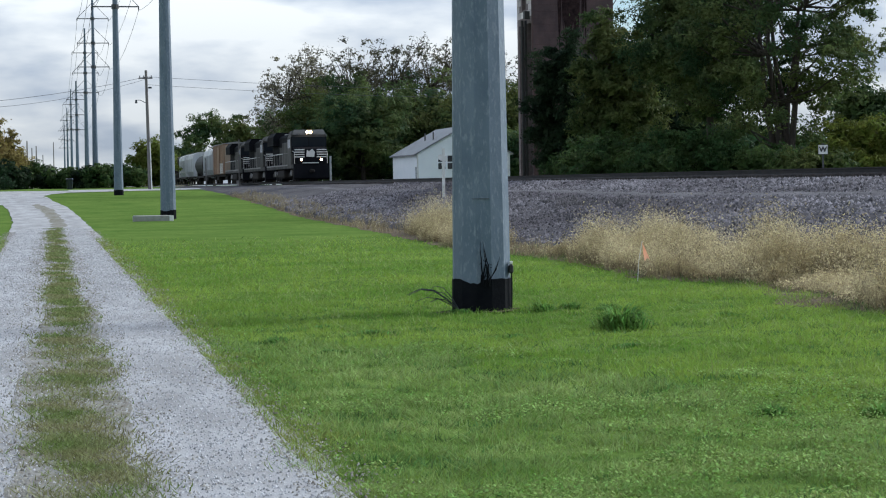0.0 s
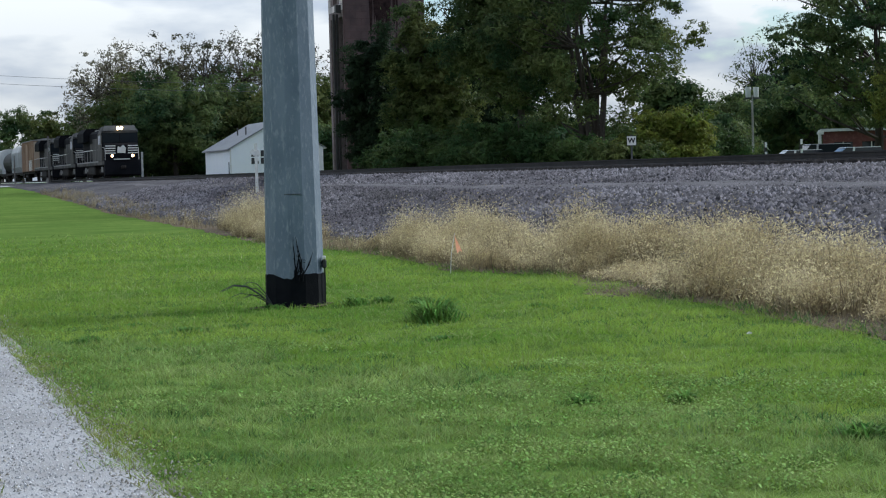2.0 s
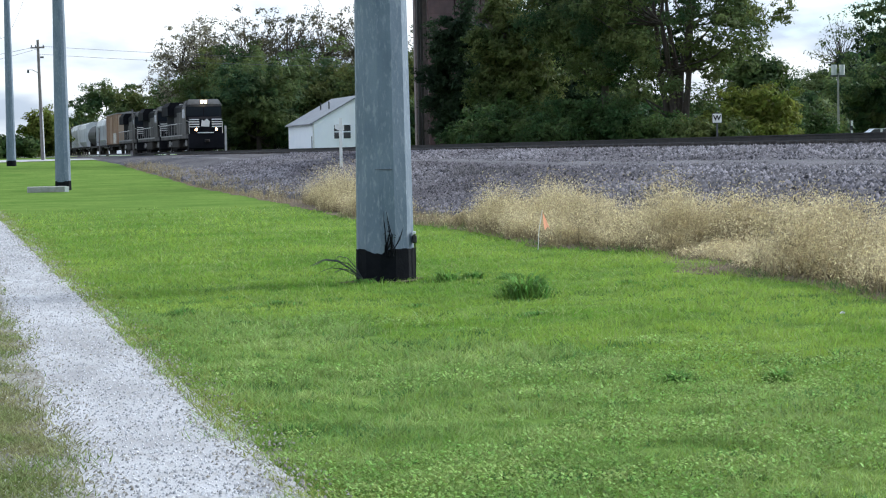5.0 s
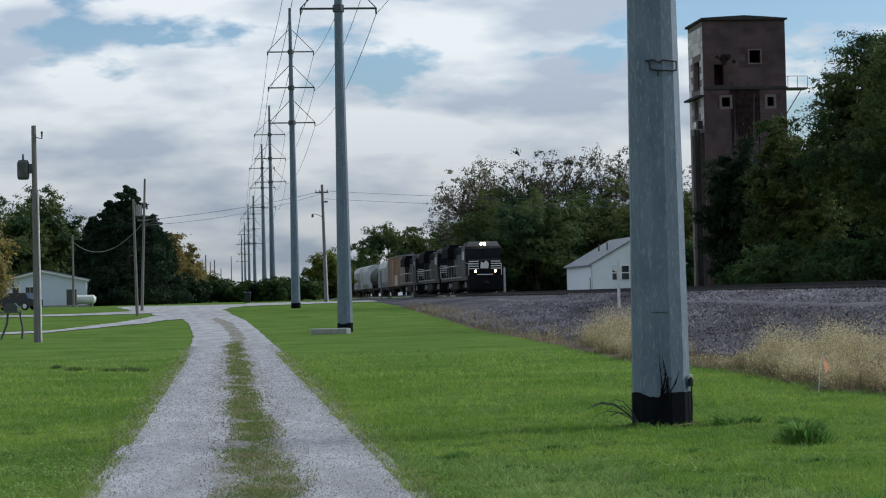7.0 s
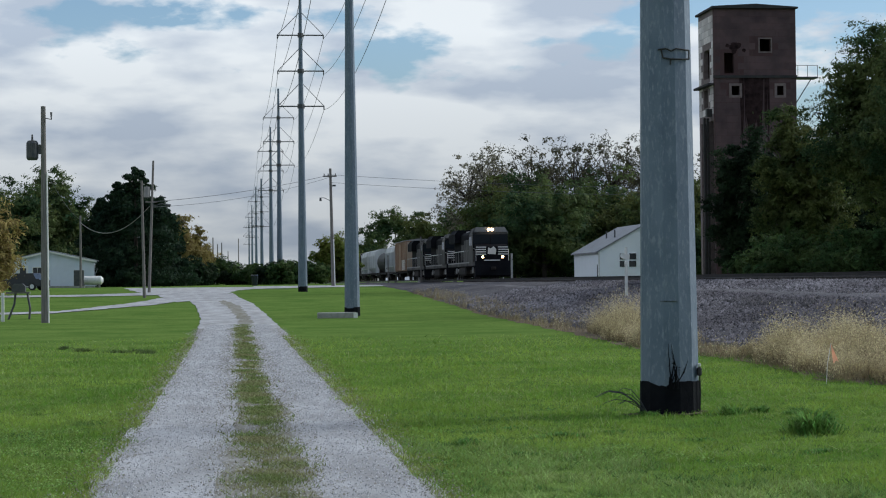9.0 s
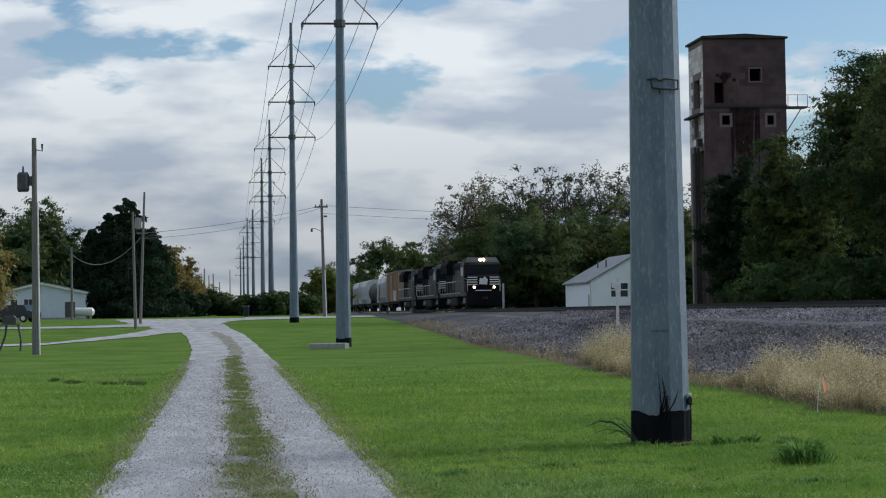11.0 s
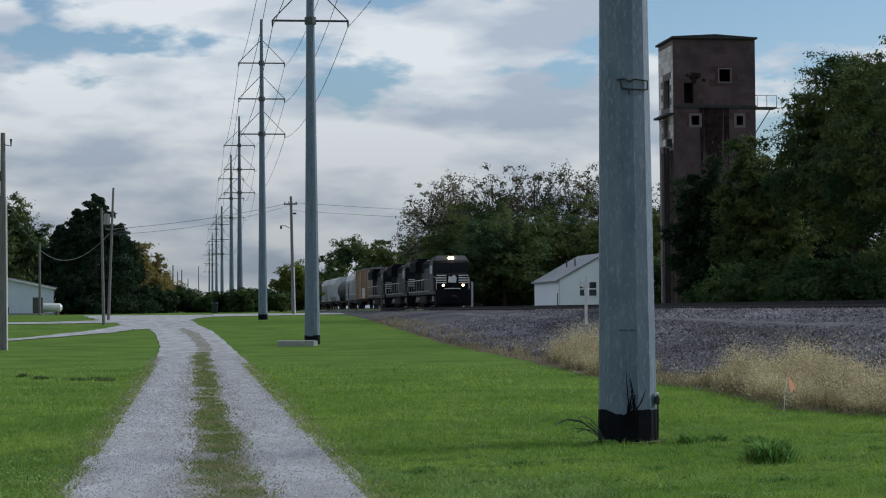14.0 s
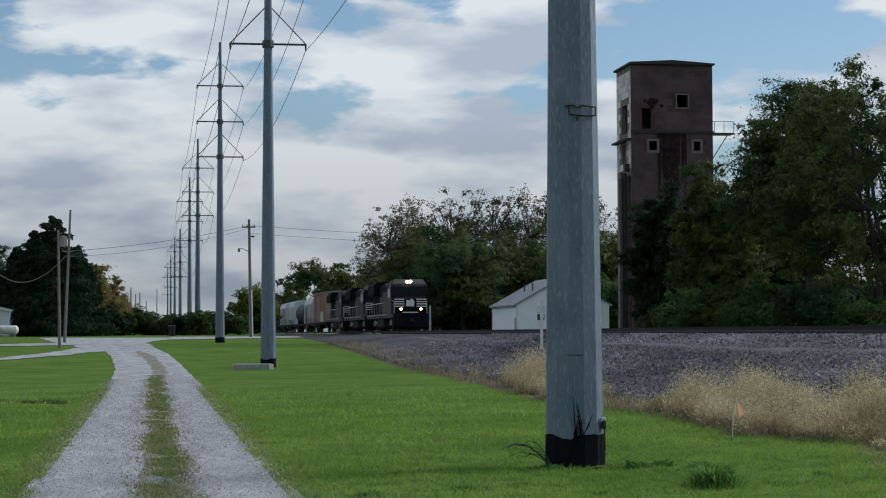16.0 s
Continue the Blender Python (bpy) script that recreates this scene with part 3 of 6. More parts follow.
def on_near(name, bm, mat, label=""):
    return part(name, bm, mat, near_pole, label, at=pose(0, 0, 0, 0, 0, -12.5))


on_near("weld_seam", a_box(-0.10, 0.10, -pole_radius(1.42) - 0.0005, -pole_radius(1.42) + 0.05, 1.385, 1.391), M_DARKSTEEL)
bm = bmesh.new()


def round_pole(u):
    return -math.sqrt(0.33 ** 2 - u * u)


for a, b in (((-0.09, 4.390), (0.01, 4.400)), ((0.01, 4.400), (0.07, 4.370)), ((0.07, 4.370), (0.13, 4.400)), ((0.13, 4.400), (0.23, 4.390)), ((0.23, 4.390), (0.28, 4.390)), ((-0.05, 4.390), (-0.03, 4.290)),
             ((-0.03, 4.290), (0.07, 4.275)), ((0.07, 4.275), (0.19, 4.275)), ((0.19, 4.275), (0.28, 4.285)), ((0.28, 4.390), (0.28, 4.285)), ((0.06, 4.275), (0.06, 4.210))):
    tube(bm, [(a[0], round_pole(a[0]), a[1]), (b[0], round_pole(b[0]), b[1])], 0.011, 5)
on_near("step_clip", bm, M_SIGNBLACK, "bent black steel step clip")
on_near("ground_clamp", a_box(0.33, 0.385, -0.16, -0.08, 0.49, 0.59, 0.012), M_SIGNBLACK)
on_near("clamp_tag", a_box(0.335, 0.375, -0.165, -0.10, 0.60, 0.635, 0.006), M_PAINTWHITE, "pale tag above the clamp")
on_near("ground_wire", a_tube([(0.358, -0.11, 0.0), (0.366, -0.115, 0.3), (0.36, -0.11, 0.6)], 0.009, 5), M_SIGNBLACK)
rng_v = random.Random(4)
vine = thing("dead_vine", (NEAR_X, NEAR_Y, poles[0][1]), "dry dark vine clinging to the pylon's foot", "vine", turn=-12.5)
for k in range(9):
    x, reach = rng_v.uniform(-0.01, 0.11), rng_v.choice((0.52, 0.44, 0.3, 0.22)) * rng_v.uniform(0.85, 1.1)
    pts = [(x, -pole_radius(0.3) - 0.03, 0.33)]
    for j in range(5):
        pts.append((pts[-1][0] + rng_v.uniform(-0.022, 0.022) + (0.05 - pts[-1][0]) * 0.15, -pole_radius(0.3) - 0.02 - rng_v.uniform(0, 0.02), pts[-1][2] + reach / 5))
    part("stem", a_tube(pts, [0.008, 0.0075, 0.007, 0.006, 0.004, 0.002], 4), M_TAR, vine)
for k in range(4):
    pts = [(0.07, -pole_radius(0.3) - 0.04, 0.36), (0.12 + 0.02 * k, -pole_radius(0.3) - 0.03, 0.44 + 0.03 * k), (0.16 + 0.02 * k, -pole_radius(0.3) + 0.0, 0.52 + 0.05 * k)]
    part("stem", a_tube(pts, [0.005, 0.004, 0.002], 4), M_TAR, vine)
bm = bmesh.new()
for k in range(26):
    p = Vector((rng_v.gauss(0.05, 0.03), -pole_radius(0.3) - 0.035 - rng_v.uniform(0, 0.02), rng_v.uniform(0.4, 0.7)))
    d, e = Vector((rng_v.gauss(0, 1), rng_v.gauss(0, 0.4), rng_v.gauss(0, 1))).normalized(), Vector((rng_v.gauss(0, 1), rng_v.gauss(0, 0.4), rng_v.gauss(0, 1))).normalized()
    bm.faces.new([bm.verts.new(v) for v in (p - d * 0.018, p + e * 0.010, p + d * 0.02)])
part("withered_leaves", bm, M_TAR, vine)
stems = thing("bent_stem", (NEAR_X, NEAR_Y, poles[0][1]), "dead arching stems beside the pylon", "dead stems")
for k in range(8):
    ang, reach = rng_v.uniform(2.8, 3.5), rng_v.uniform(0.35, 0.85)
    h = rng_v.uniform(0.16, 0.36)
    pts = [(-0.33 + math.cos(ang) * reach * s * 0.9, -0.3 + math.sin(ang) * reach * s * 0.4, 0.03 + h * math.sin(s * 2.3) * 0.95) for s in (0, 0.25, 0.5, 0.75, 1.0)]
    part("stem", a_tube(pts, [0.007, 0.006, 0.005, 0.004, 0.002], 4), M_DARKSTEEL, stems)

slab = thing("concrete_block", (4.42, 86.0, ground_z(4.42, 86.0) - 0.02), "low weathered concrete block beside a pylon", "concrete block")
part("block", a_box(-0.82, 0.86, -0.3, 0.3, 0, 0.27, 0.03), M_CONCRETE, slab)
part("end_plate", a_box(0.72, 0.90, -0.325, -0.3, 0.02, 0.25, 0.005), M_PAINTWHITE, slab, "pale end plate")

# ---- wooden poles ----


def wooden_pole(x, y, height, r, label, z=None, lean=0.0):
    z = ground_z(x, y) if z is None else z
    ob = thing("wooden_pole", (x, y, z - 0.05), label, "utility pole", "wooden poles")
    ob.matrix_basis = pose(x, y, z - 0.05, 0, lean, 0)
    part("shaft", a_tube([(0, 0, 0), (0, 0, height)], [r, r * 0.65], 10), M_WOODPOLE, ob)
    return ob, z


lp, lp_z = wooden_pole(-7.85, 84.0, 9.1, 0.15, "weathered wooden pole carrying a dark transformer")
can = part("transformer", a_tube([(-0.46, 0, 6.85), (-0.46, 0, 6.95), (-0.46, 0, 7.55), (-0.46, 0, 7.66)], [0.2, 0.25, 0.25, 0.19], 12), M_DARKSTEEL, lp, "dark steel transformer can")
part("bushing", a_tube([(-0.46, 0, 7.66), (-0.46, 0, 7.92)], [0.05, 0.03], 6), M_DARKSTEEL, can)
part("bracket", a_box(-0.25, -0.08, -0.05, 0.05, 7.1, 7.5), M_DARKSTEEL, lp)
part("insulator_bracket", a_tube([(0.1, 0, 8.6), (0.33, 0, 8.55), (0.33, 0, 8.85)], [0.02, 0.03, 0.05], 6), M_DARKSTEEL, lp)
part("conduit", a_tube([(0.16, -0.06, 0), (0.13, -0.05, 6.3)], 0.04, 6), M_PAINTWHITE, lp, "pale cable conduit")

lp2, z2 = wooden_pole(-6.0, 136.0, 8.0, 0.115, "pale leaning wooden service pole", lean=-0.9)
lp3, z3 = wooden_pole(-6.35, 152.0, 10.1, 0.12, "wooden pole with a transformer and lamp arm", lean=2.3)
part("transformer", a_tube([(-0.4, 0, 7.3), (-0.4, 0, 8.1)], 0.25, 10), M_GREYDUST, lp3, "grey transformer can")
part("crossarm", a_box(-0.5, 0.35, -0.05, 0.05, 6.9, 7.0), M_WOODPOLE, lp3)
arm = part("lamp_arm", a_tube([(0, 0, 6.6), (0.7, 0, 6.85), (1.2, 0, 6.75)], 0.035, 5), M_DARKSTEEL, lp3)
part("lamp_head", a_tube([(1.05, 0, 6.78), (1.4, 0, 6.7)], [0.09, 0.12], 8), M_DARKSTEEL, arm)
sp, zs = wooden_pole(-14.3, 190.0, 6.9, 0.13, "short wooden service pole beside a house")
wp, zw = wooden_pole(8.85, 176.0, 10.5, 0.17, "wooden pole with a crossarm beside the crossing", lean=-0.9)
part("crossarm", a_box(-0.65, 0.55, -0.06, 0.06, 9.75, 9.88), M_WOODPOLE, wp)
for s in (-0.55, -0.2, 0.45):
    part("insulator", a_tube([(s, 0, 9.88), (s, 0, 10.05)], 0.04, 6), M_DARKSTEEL, wp)
part("cutout", a_box(0.15, 0.45, -0.05, 0.05, 8.9, 9.05), M_DARKSTEEL, wp)
arm = part("lamp_arm", a_tube([(0, 0, 7.6), (-0.6, -0.2, 7.9), (-0.95, -0.3, 7.9)], 0.03, 5), M_DARKSTEEL, wp)
part("lamp_head", a_tube([(-0.95, -0.3, 7.92), (-0.95, -0.3, 7.62)], [0.07, 0.12], 8), M_DARKSTEEL, arm)
part("pole_guard", a_tube([(0.14, -0.1, 0.0), (0.12, -0.1, 4.2)], 0.055, 6), M_PAINTWHITE, wp, "pale lower sleeve")

for pts, sag, r, label in (
    ([(-7.85, 84.0, lp_z + 6.5), (-14.3, 190.0, zs + 6.5)], 0.4, 0.012, "thin service cable between wooden poles"),
    ([(-14.3, 190.0, zs + 6.2), (-6.25, 152.0, z3 + 6.6)], 1.5, 0.03, "slack pale service cable between wooden poles"),
    ([(-6.25, 152.0, z3 + 6.9), (8.75, 176.0, zw + 9.9)], 0.3, 0.018, "thin wire across the road"),
    ([(-6.25, 152.0, z3 + 6.5), (8.75, 176.0, zw + 9.7)], 0.5, 0.014, "thin wire across the road"),
    ([(8.75, 176.0, zw + 9.9), (60.0, 182.0, 10.2)], 0.6, 0.014, "thin wire above the crossing"),
    ([(8.75, 176.0, zw + 9.2), (60.0, 182.0, 9.5)], 0.6, 0.014, "thin wire above the crossing"),
):
    bm = bmesh.new()
    span(bm, pts[0], pts[1], sag, r, 16)
    tagged(part("cable", bm, M_WIRE if "pale" not in label else M_GREYDUST), label, "wire", "overhead cables")
far_end, _ = wooden_pole(60.0, 182.0, 9.5, 0.15, "wooden pole hidden among far trees")

# ---- the brick coaling tower ----
TX, TY, TW, TD, TTOP = 36.2, 146.0, 6.3, 5.0, 21.95
tz = ground_z(38, 146)
tower = thing("coaling_tower", (TX, TY, tz), "derelict dark brick coaling tower with empty windows", "tower")
TH = TTOP - tz


def wall_with_holes(bm, u0, u1, z0, z1, holes, axis, at, thick):
    """A wall cut up round its openings. axis: 'x' lies along x at y = at; 'y' lies along y at x = at."""
    us = sorted({u0, u1, *[h[0] for h in holes], *[h[1] for h in holes]})
    zs_ = sorted({z0, z1, *[h[2] for h in holes], *[h[3] for h in holes]})
    for a, b in zip(us, us[1:]):
        for c, d in zip(zs_, zs_[1:]):
            mu, mz = (a + b) / 2, (c + d) / 2
            if any(h[0] < mu < h[1] and h[2] < mz < h[3] for h in holes):
                continue
            if axis == "x":
                box(bm, a, b, at, at + thick, c, d)
            else:
                box(bm, at, at + thick, a, b, c, d)
    bmesh.ops.remove_doubles(bm, verts=bm.verts[:], dist=1e-4)
    return bm


# openings in metres from the wall's left foot: u0, u1, z0, z1
FRONT = [(0.75, 1.5, TH - 4.9, TH - 3.35), (3.5, 4.35, TH - 3.25, TH - 2.3), (1.3, 1.9, TH - 6.55, TH - 5.85), (4.8, 5.3, TH - 6.55, TH - 5.85)]
SIDE = [(1.6, 3.4, TH - 5.1, TH - 2.9), (2.2, 3.4, TH - 7.3, TH - 5.9), (0.5, 2.0, 0.5, TH - 8.4), (2.6, 4.4, 0.5, TH - 8.4)]
part("front_wall", wall_with_holes(bmesh.new(), 0, TW, 0, TH, FRONT, "x", 0, 0.4), M_BRICKWALL, tower)
side_wall = part("side_wall", wall_with_holes(bmesh.new(), 0.4, TD, 0, TH, SIDE, "y", 0, 0.35), M_SURROUND, tower, "side wall faced with paler blocks")
part("side_wall", a_box(TW - 0.35, TW, 0.4, TD, 0, TH), M_BRICKWALL, tower)
part("back_wall", a_box(0.35, TW - 0.35, TD - 0.35, TD, 0, TH), M_BRICKWALL, tower)
part("floor_slab", a_box(0.36, TW - 0.36, 0.41, TD - 0.36, TH - 5.3, TH - 5.1), M_VOID, tower)
part("roof", a_prism([(-0.2, TH), (TW + 0.15, TH), (TW + 0.15, TH + 0.12), (TW / 2, TH + 0.34), (-0.2, TH + 0.16)], "y", -0.25, TD + 0.2), M_ROOFDARK, tower)
part("ledge", a_box(-0.12, TW + 0.05, -0.12, -0.002, TH - 5.25, TH - 5.05), M_ROOFDARK, tower)
part("ledge", a_box(-0.45, -0.002, 0.2, TD, TH - 5.75, TH - 5.6), M_ROOFDARK, tower)
for k, (a, b, c, d) in enumerate(FRONT):
    bm = bmesh.new()
    e = 0.10 if k < 2 else 0.19
    for q in ((a - e, a, c - e, d + e), (b, b + e, c - e, d + e), (a, b, d, d + e), (a, b, c - e, c)):
        box(bm, q[0], q[1], -0.03, 0.2, q[2], q[3])
    if k:
        part("window_frame", bm, M_SURROUND, tower, "pale worn window surround")
    else:
        bm.free()
bm = bmesh.new()
box(bm, TW, TW + 1.75, 0.2, 1.4, TH - 5.25, TH - 5.13)
gal = part("catwalk", bm, M_DARKSTEEL, tower, "rusted steel catwalk")
for x in (TW + 0.2, TW + 0.95, TW + 1.72):
    part("post", a_tube([(x, 0.22, TH - 5.13), (x, 0.22, TH - 4.25)], 0.022, 5), M_DARKSTEEL, gal)
part("handrail", a_tube([(TW, 0.22, TH - 4.27), (TW + 1.72, 0.22, TH - 4.27)], 0.022, 5), M_DARKSTEEL, gal)
part("brace", a_tube([(TW + 1.3, 0.3, TH - 5.2), (TW, 0.3, TH - 7.2)], 0.04, 5), M_DARKSTEEL, gal)
bm = bmesh.new()
rs = random.Random(9)
for k in range(26):
    x, w, drop = 3.05 + rs.gauss(0, 0.42), rs.uniform(0.05, 0.26), rs.uniform(1.2, 6.5)
    y = -0.014 - 0.0006 * k
    bm.faces.new([bm.verts.new(p) for p in ((x - w, y, TH - 5.26), (x - w * rs.uniform(0.4, 1.1), y, TH - 5.3 - drop * 0.6), (x + rs.uniform(-0.1, 0.1), y, TH - 5.3 - drop), (x + w * rs.uniform(0.4, 1.1), y, TH - 5.3 - drop * 0.5), (x + w, y, TH - 5.26))])
bmesh.ops.recalc_face_normals(bm, faces=bm.faces[:])
part("soot_stain", bm, M_SOOT, tower, "black streaks below the ledge")
bm = bmesh.new()
for k in range(9):
    x, z, r_ = 1.55 + rs.gauss(0, 0.28), TH - 2.9 + rs.gauss(0, 0.25), rs.uniform(0.12, 0.3)
    bm.faces.new([bm.verts.new((x + r_ * math.cos(a * 0.9) * rs.uniform(0.6, 1.2), -0.014 - 0.0006 * k, z + r_ * math.sin(a * 0.9) * rs.uniform(0.6, 1.2))) for a in range(7)])
part("soot_stain", bm, M_SOOT, tower, "sooty patch above an opening")
# courses of blocks, a little proud of the walls
block_mesh = {}


def blocks(parent, name, mat, u0, u1, z0, z1, holes, wide, high, axis, at_):
    row = 0
    z = z0
    while z + high <= z1 + 1e-6:
        u = u0 - (wide / 2 if row % 2 else 0)
        while u < u1 - 0.05:
            a, b = max(u, u0) + 0.008, min(u + wide, u1) - 0.008
            if b - a > 0.15 and not any(a < h[1] + 0.04 and b > h[0] - 0.04 and z < h[3] + 0.04 and z + high > h[2] - 0.04 for h in holes):
                key = (name, axis, round(b - a, 3))
                if key not in block_mesh:
                    bm = bmesh.new()
                    if axis == "x":
                        box(bm, 0, b - a, -0.010, 0.0, 0.008, high - 0.015)
                    else:
                        box(bm, -0.014, 0.0, 0, b - a, 0.012, high - 0.012)
                    me = bpy.data.meshes.new(name)
                    bm.to_mesh(me)
                    bm.free()
                    me.materials.append(mat)
                    block_mesh[key] = me
                part(name, block_mesh[key], None, parent, at=(a, at_ - 0.001, z) if axis == "x" else (at_ - 0.001, a, z))
            u += wide
        z += high
        row += 1


part("lamp_box", a_box(-0.4, -0.01, 0.9, 1.4, TH - 8.1, TH - 7.5), M_SIGNBLACK, tower)
blocks(side_wall, "block", M_BLOCK, 0.42, TD, TH - 8.4, TH - 0.1, SIDE, 0.95, 0.5, "y", 0)
blocks(tower, "block", M_BRICK, 0.0, TW, TH - 12.6, TH - 0.1, FRONT, 0.9, 0.5, "x", 0)
for x in (-0.3, -0.55):
    part("chute_leg", a_box(x - 0.08, x + 0.08, 1.0, 1.25, 0, TH - 8.2), M_RUST, tower)

# ---- white shed with a grey roof ----
SX, SY, SW, SL, SE, SR = 28.2, 151.6, 7.4, 11.0, 2.75, 4.8
sz = ground_z(29, 155)
shed = thing("shed", (SX, SY, sz), "white-sided shed with a grey metal gable roof", "shed")
gable = [(0, 0), (SW, 0), (SW, SE), (SW / 2, SR), (0, SE)]
part("gable_wall", a_prism(gable, "y", 0, 0.15), M_WHITE, shed)
part("gable_wall", a_prism(gable, "y", SL - 0.15, SL), M_WHITE, shed)
for x in (0, SW - 0.15):
    part("side_wall", a_box(x, x + 0.15, 0.15, SL - 0.15, 0, SE - 0.02), M_WHITE, shed)
slope = (SR - SE) / (SW / 2)
for s in (-1, 1):
    o = [(SW / 2, SR + 0.02), (SW / 2 + s * (SW / 2 + 0.25), SE + 0.02 - slope * 0.25), (SW / 2 + s * (SW / 2 + 0.25), SE + 0.12 - slope * 0.25), (SW / 2, SR + 0.12)]
    rf = part("roof", a_prism(o, "y", -0.15, SL + 0.15), M_ROOFGREY, shed)
    if s < 0:
        for y in (3.0, 6.5):
            part("vent_pipe", a_tube([(1.9, y, SE + 1.0), (1.9, y, SE + 1.75)], 0.06, 6), M_DARKSTEEL, rf)
for k, x in enumerate((1.62, 2.36)):
    w = part("window", a_box(x, x + 0.66, -0.03, 0.02, 1.5, 2.65), M_WHITE, shed)
    for zz in (1.55, 2.12):
        part("pane", a_box(x + 0.05, x + 0.61, -0.045, -0.028, zz, zz + 0.48), M_GLASS, w)
# narrow dark upright on the side wall near the corner
part("corner_post", a_box(-0.06, 0.06, 0.3, 0.36, 0, 1.75), M_DARKSTEEL, shed)
part("corner_trim", a_box(-0.01, 0.10, -0.012, -0.002, 0, SE), M_PAINTWHITE, shed)

# ---- trees ----


def leaf_cloud(rng, centres, radii, count, size, flat=0.75, twigs=10):
    """Small leaves gathered on twigs, the twigs thrown round clump centres; leaves face mostly outwards and up."""
    count, size = int(count * 1.25), size * 0.92
    n = len(centres) * twigs
    owner = np.repeat(np.arange(len(centres)), twigs)
    off = rng.normal(size=(n, 3))
    off *= (0.98 * rng.random((n, 1)) ** 0.40) / (np.linalg.norm(off, axis=1)[:, None] + 1e-6)
    twig = centres[owner] + off * (radii[owner][:, None] * np.array([1.0, 1.0, flat]))
    pick = rng.integers(0, n, count)
    loose = rng.normal(size=(count, 3)) * np.array([1.0, 1.0, 0.62])
    c = twig[pick] + loose * (radii[owner[pick]] * rng.uniform(0.10, 0.27, count))[:, None]
    away = c - centres[owner[pick]]
    out = away / (np.linalg.norm(away, axis=1)[:, None] + 1e-6) + 0.5 * rng.normal(size=(count, 3)) + np.array([0, 0, 0.45])
    a = np.cross(out, rng.normal(size=(count, 3)))
    a /= np.linalg.norm(a, axis=1)[:, None]
    b = np.cross(out, a)
    b /= np.linalg.norm(b, axis=1)[:, None]
    s = size * rng.uniform(0.55, 1.35, (count, 1))
    v = np.stack([c - a * s, c + b * s * 0.8, c + a * s], 1).reshape(-1, 3)
    return v, np.arange(count * 3).reshape(-1, 3)


def crown_points(rng, n, centre, half, hollow=0.5, lumpy=0.25):
    d = rng.normal(size=(n, 3))
    d /= np.linalg.norm(d, axis=1)[:, None]
    reach = (hollow + (1 - hollow) * rng.random(n) ** 0.5) * (1 + lumpy * np.sin(d[:, 0] * 5 + d[:, 2] * 3) * np.cos(d[:, 1] * 4 + d[:, 2] * 5))
    return np.array(centre) + d * reach[:, None] * np.array(half)


def tree(name, x, y, height, spread, label, leaf=M_LEAF, seed=1, leaves=14000, size=0.16, clumps=110, clump=1.1, low=0.25, trunks=1, lean=0.0, limbs=26,
         depth=None, hollow=0.35, bark=M_BARK, girth=0.24, z=None, group="trees", lumpy=0.3, core=0.16):
    """A deciduous tree: tapered trunks, limbs that reach into the crown, and a crown of clumps of leaves. low: height of the crown's foot."""
    rng = np.random.default_rng(seed)
    z = ground_z(x, y) if z is None else z
    ob = thing(name, (x, y, z - 0.05), label, "tree" if "shrub" not in name else "shrub", group)
    mid, hh = height * (1 + low) / 2, height * (1 - low) / 2
    centre, half = (lean, 0, mid), (spread / 2, (depth or spread) / 2, hh)
    pts = crown_points(rng, clumps, centre, half, hollow, lumpy)
    rad = clump * rng.uniform(0.6, 1.3, clumps)
    v, f = leaf_cloud(rng, pts, rad, leaves, size)
    if core and leaves > 2500:          # larger leaves deep in the crown close it against the sky
        inner = np.array(centre) + (pts - np.array(centre)) * 0.72
        v2, f2 = leaf_cloud(rng, inner, rad * 0.9, int(leaves * core), size * 2.4)
        v, f = np.concatenate([v, v2]), np.concatenate([f, f2 + len(v)])
    part("crown", fast_mesh("crown", v, f), leaf, ob)
    if trunks:
        bm = bmesh.new()
        tops = []
        for k in range(trunks):
            a = k * 2.4 + 0.5
            out = 0.0 if trunks == 1 else spread * 0.16
            path = [Vector((0.25 * math.cos(a) * (trunks > 1), 0.25 * math.sin(a) * (trunks > 1), 0))]
            for j in range(1, 6):
                s = j / 5
                path.append(Vector((lean * s + out * math.cos(a) * s + rng.normal() * 0.12, out * math.sin(a) * s + rng.normal() * 0.12, height * 0.82 * s)))
            tube(bm, path, [girth * (1.25 if j == 0 else 1) * (1 - 0.16 * j) for j in range(6)], 8)
            tops.append(path)
        part("trunk", bm, bark, ob)
        bm = bmesh.new()
        for k in rng.permutation(clumps)[:limbs]:
            path = tops[int(rng.integers(0, trunks))]
            end = Vector(pts[k])
            start = min(path[1:5], key=lambda p: abs(p.z - (end.z - 0.35 * (end - p).length)))
            m = start.lerp(end, 0.5) + Vector((rng.normal() * 0.3, rng.normal() * 0.3, -0.25 + rng.normal() * 0.2))
            g = girth * 0.34
            tube(bm, [start, m, end, end + (end - m) * 0.25], [g, g * 0.6, g * 0.28, g * 0.1], 5, False)
        part("branchwork", bm, bark, ob)
    return ob


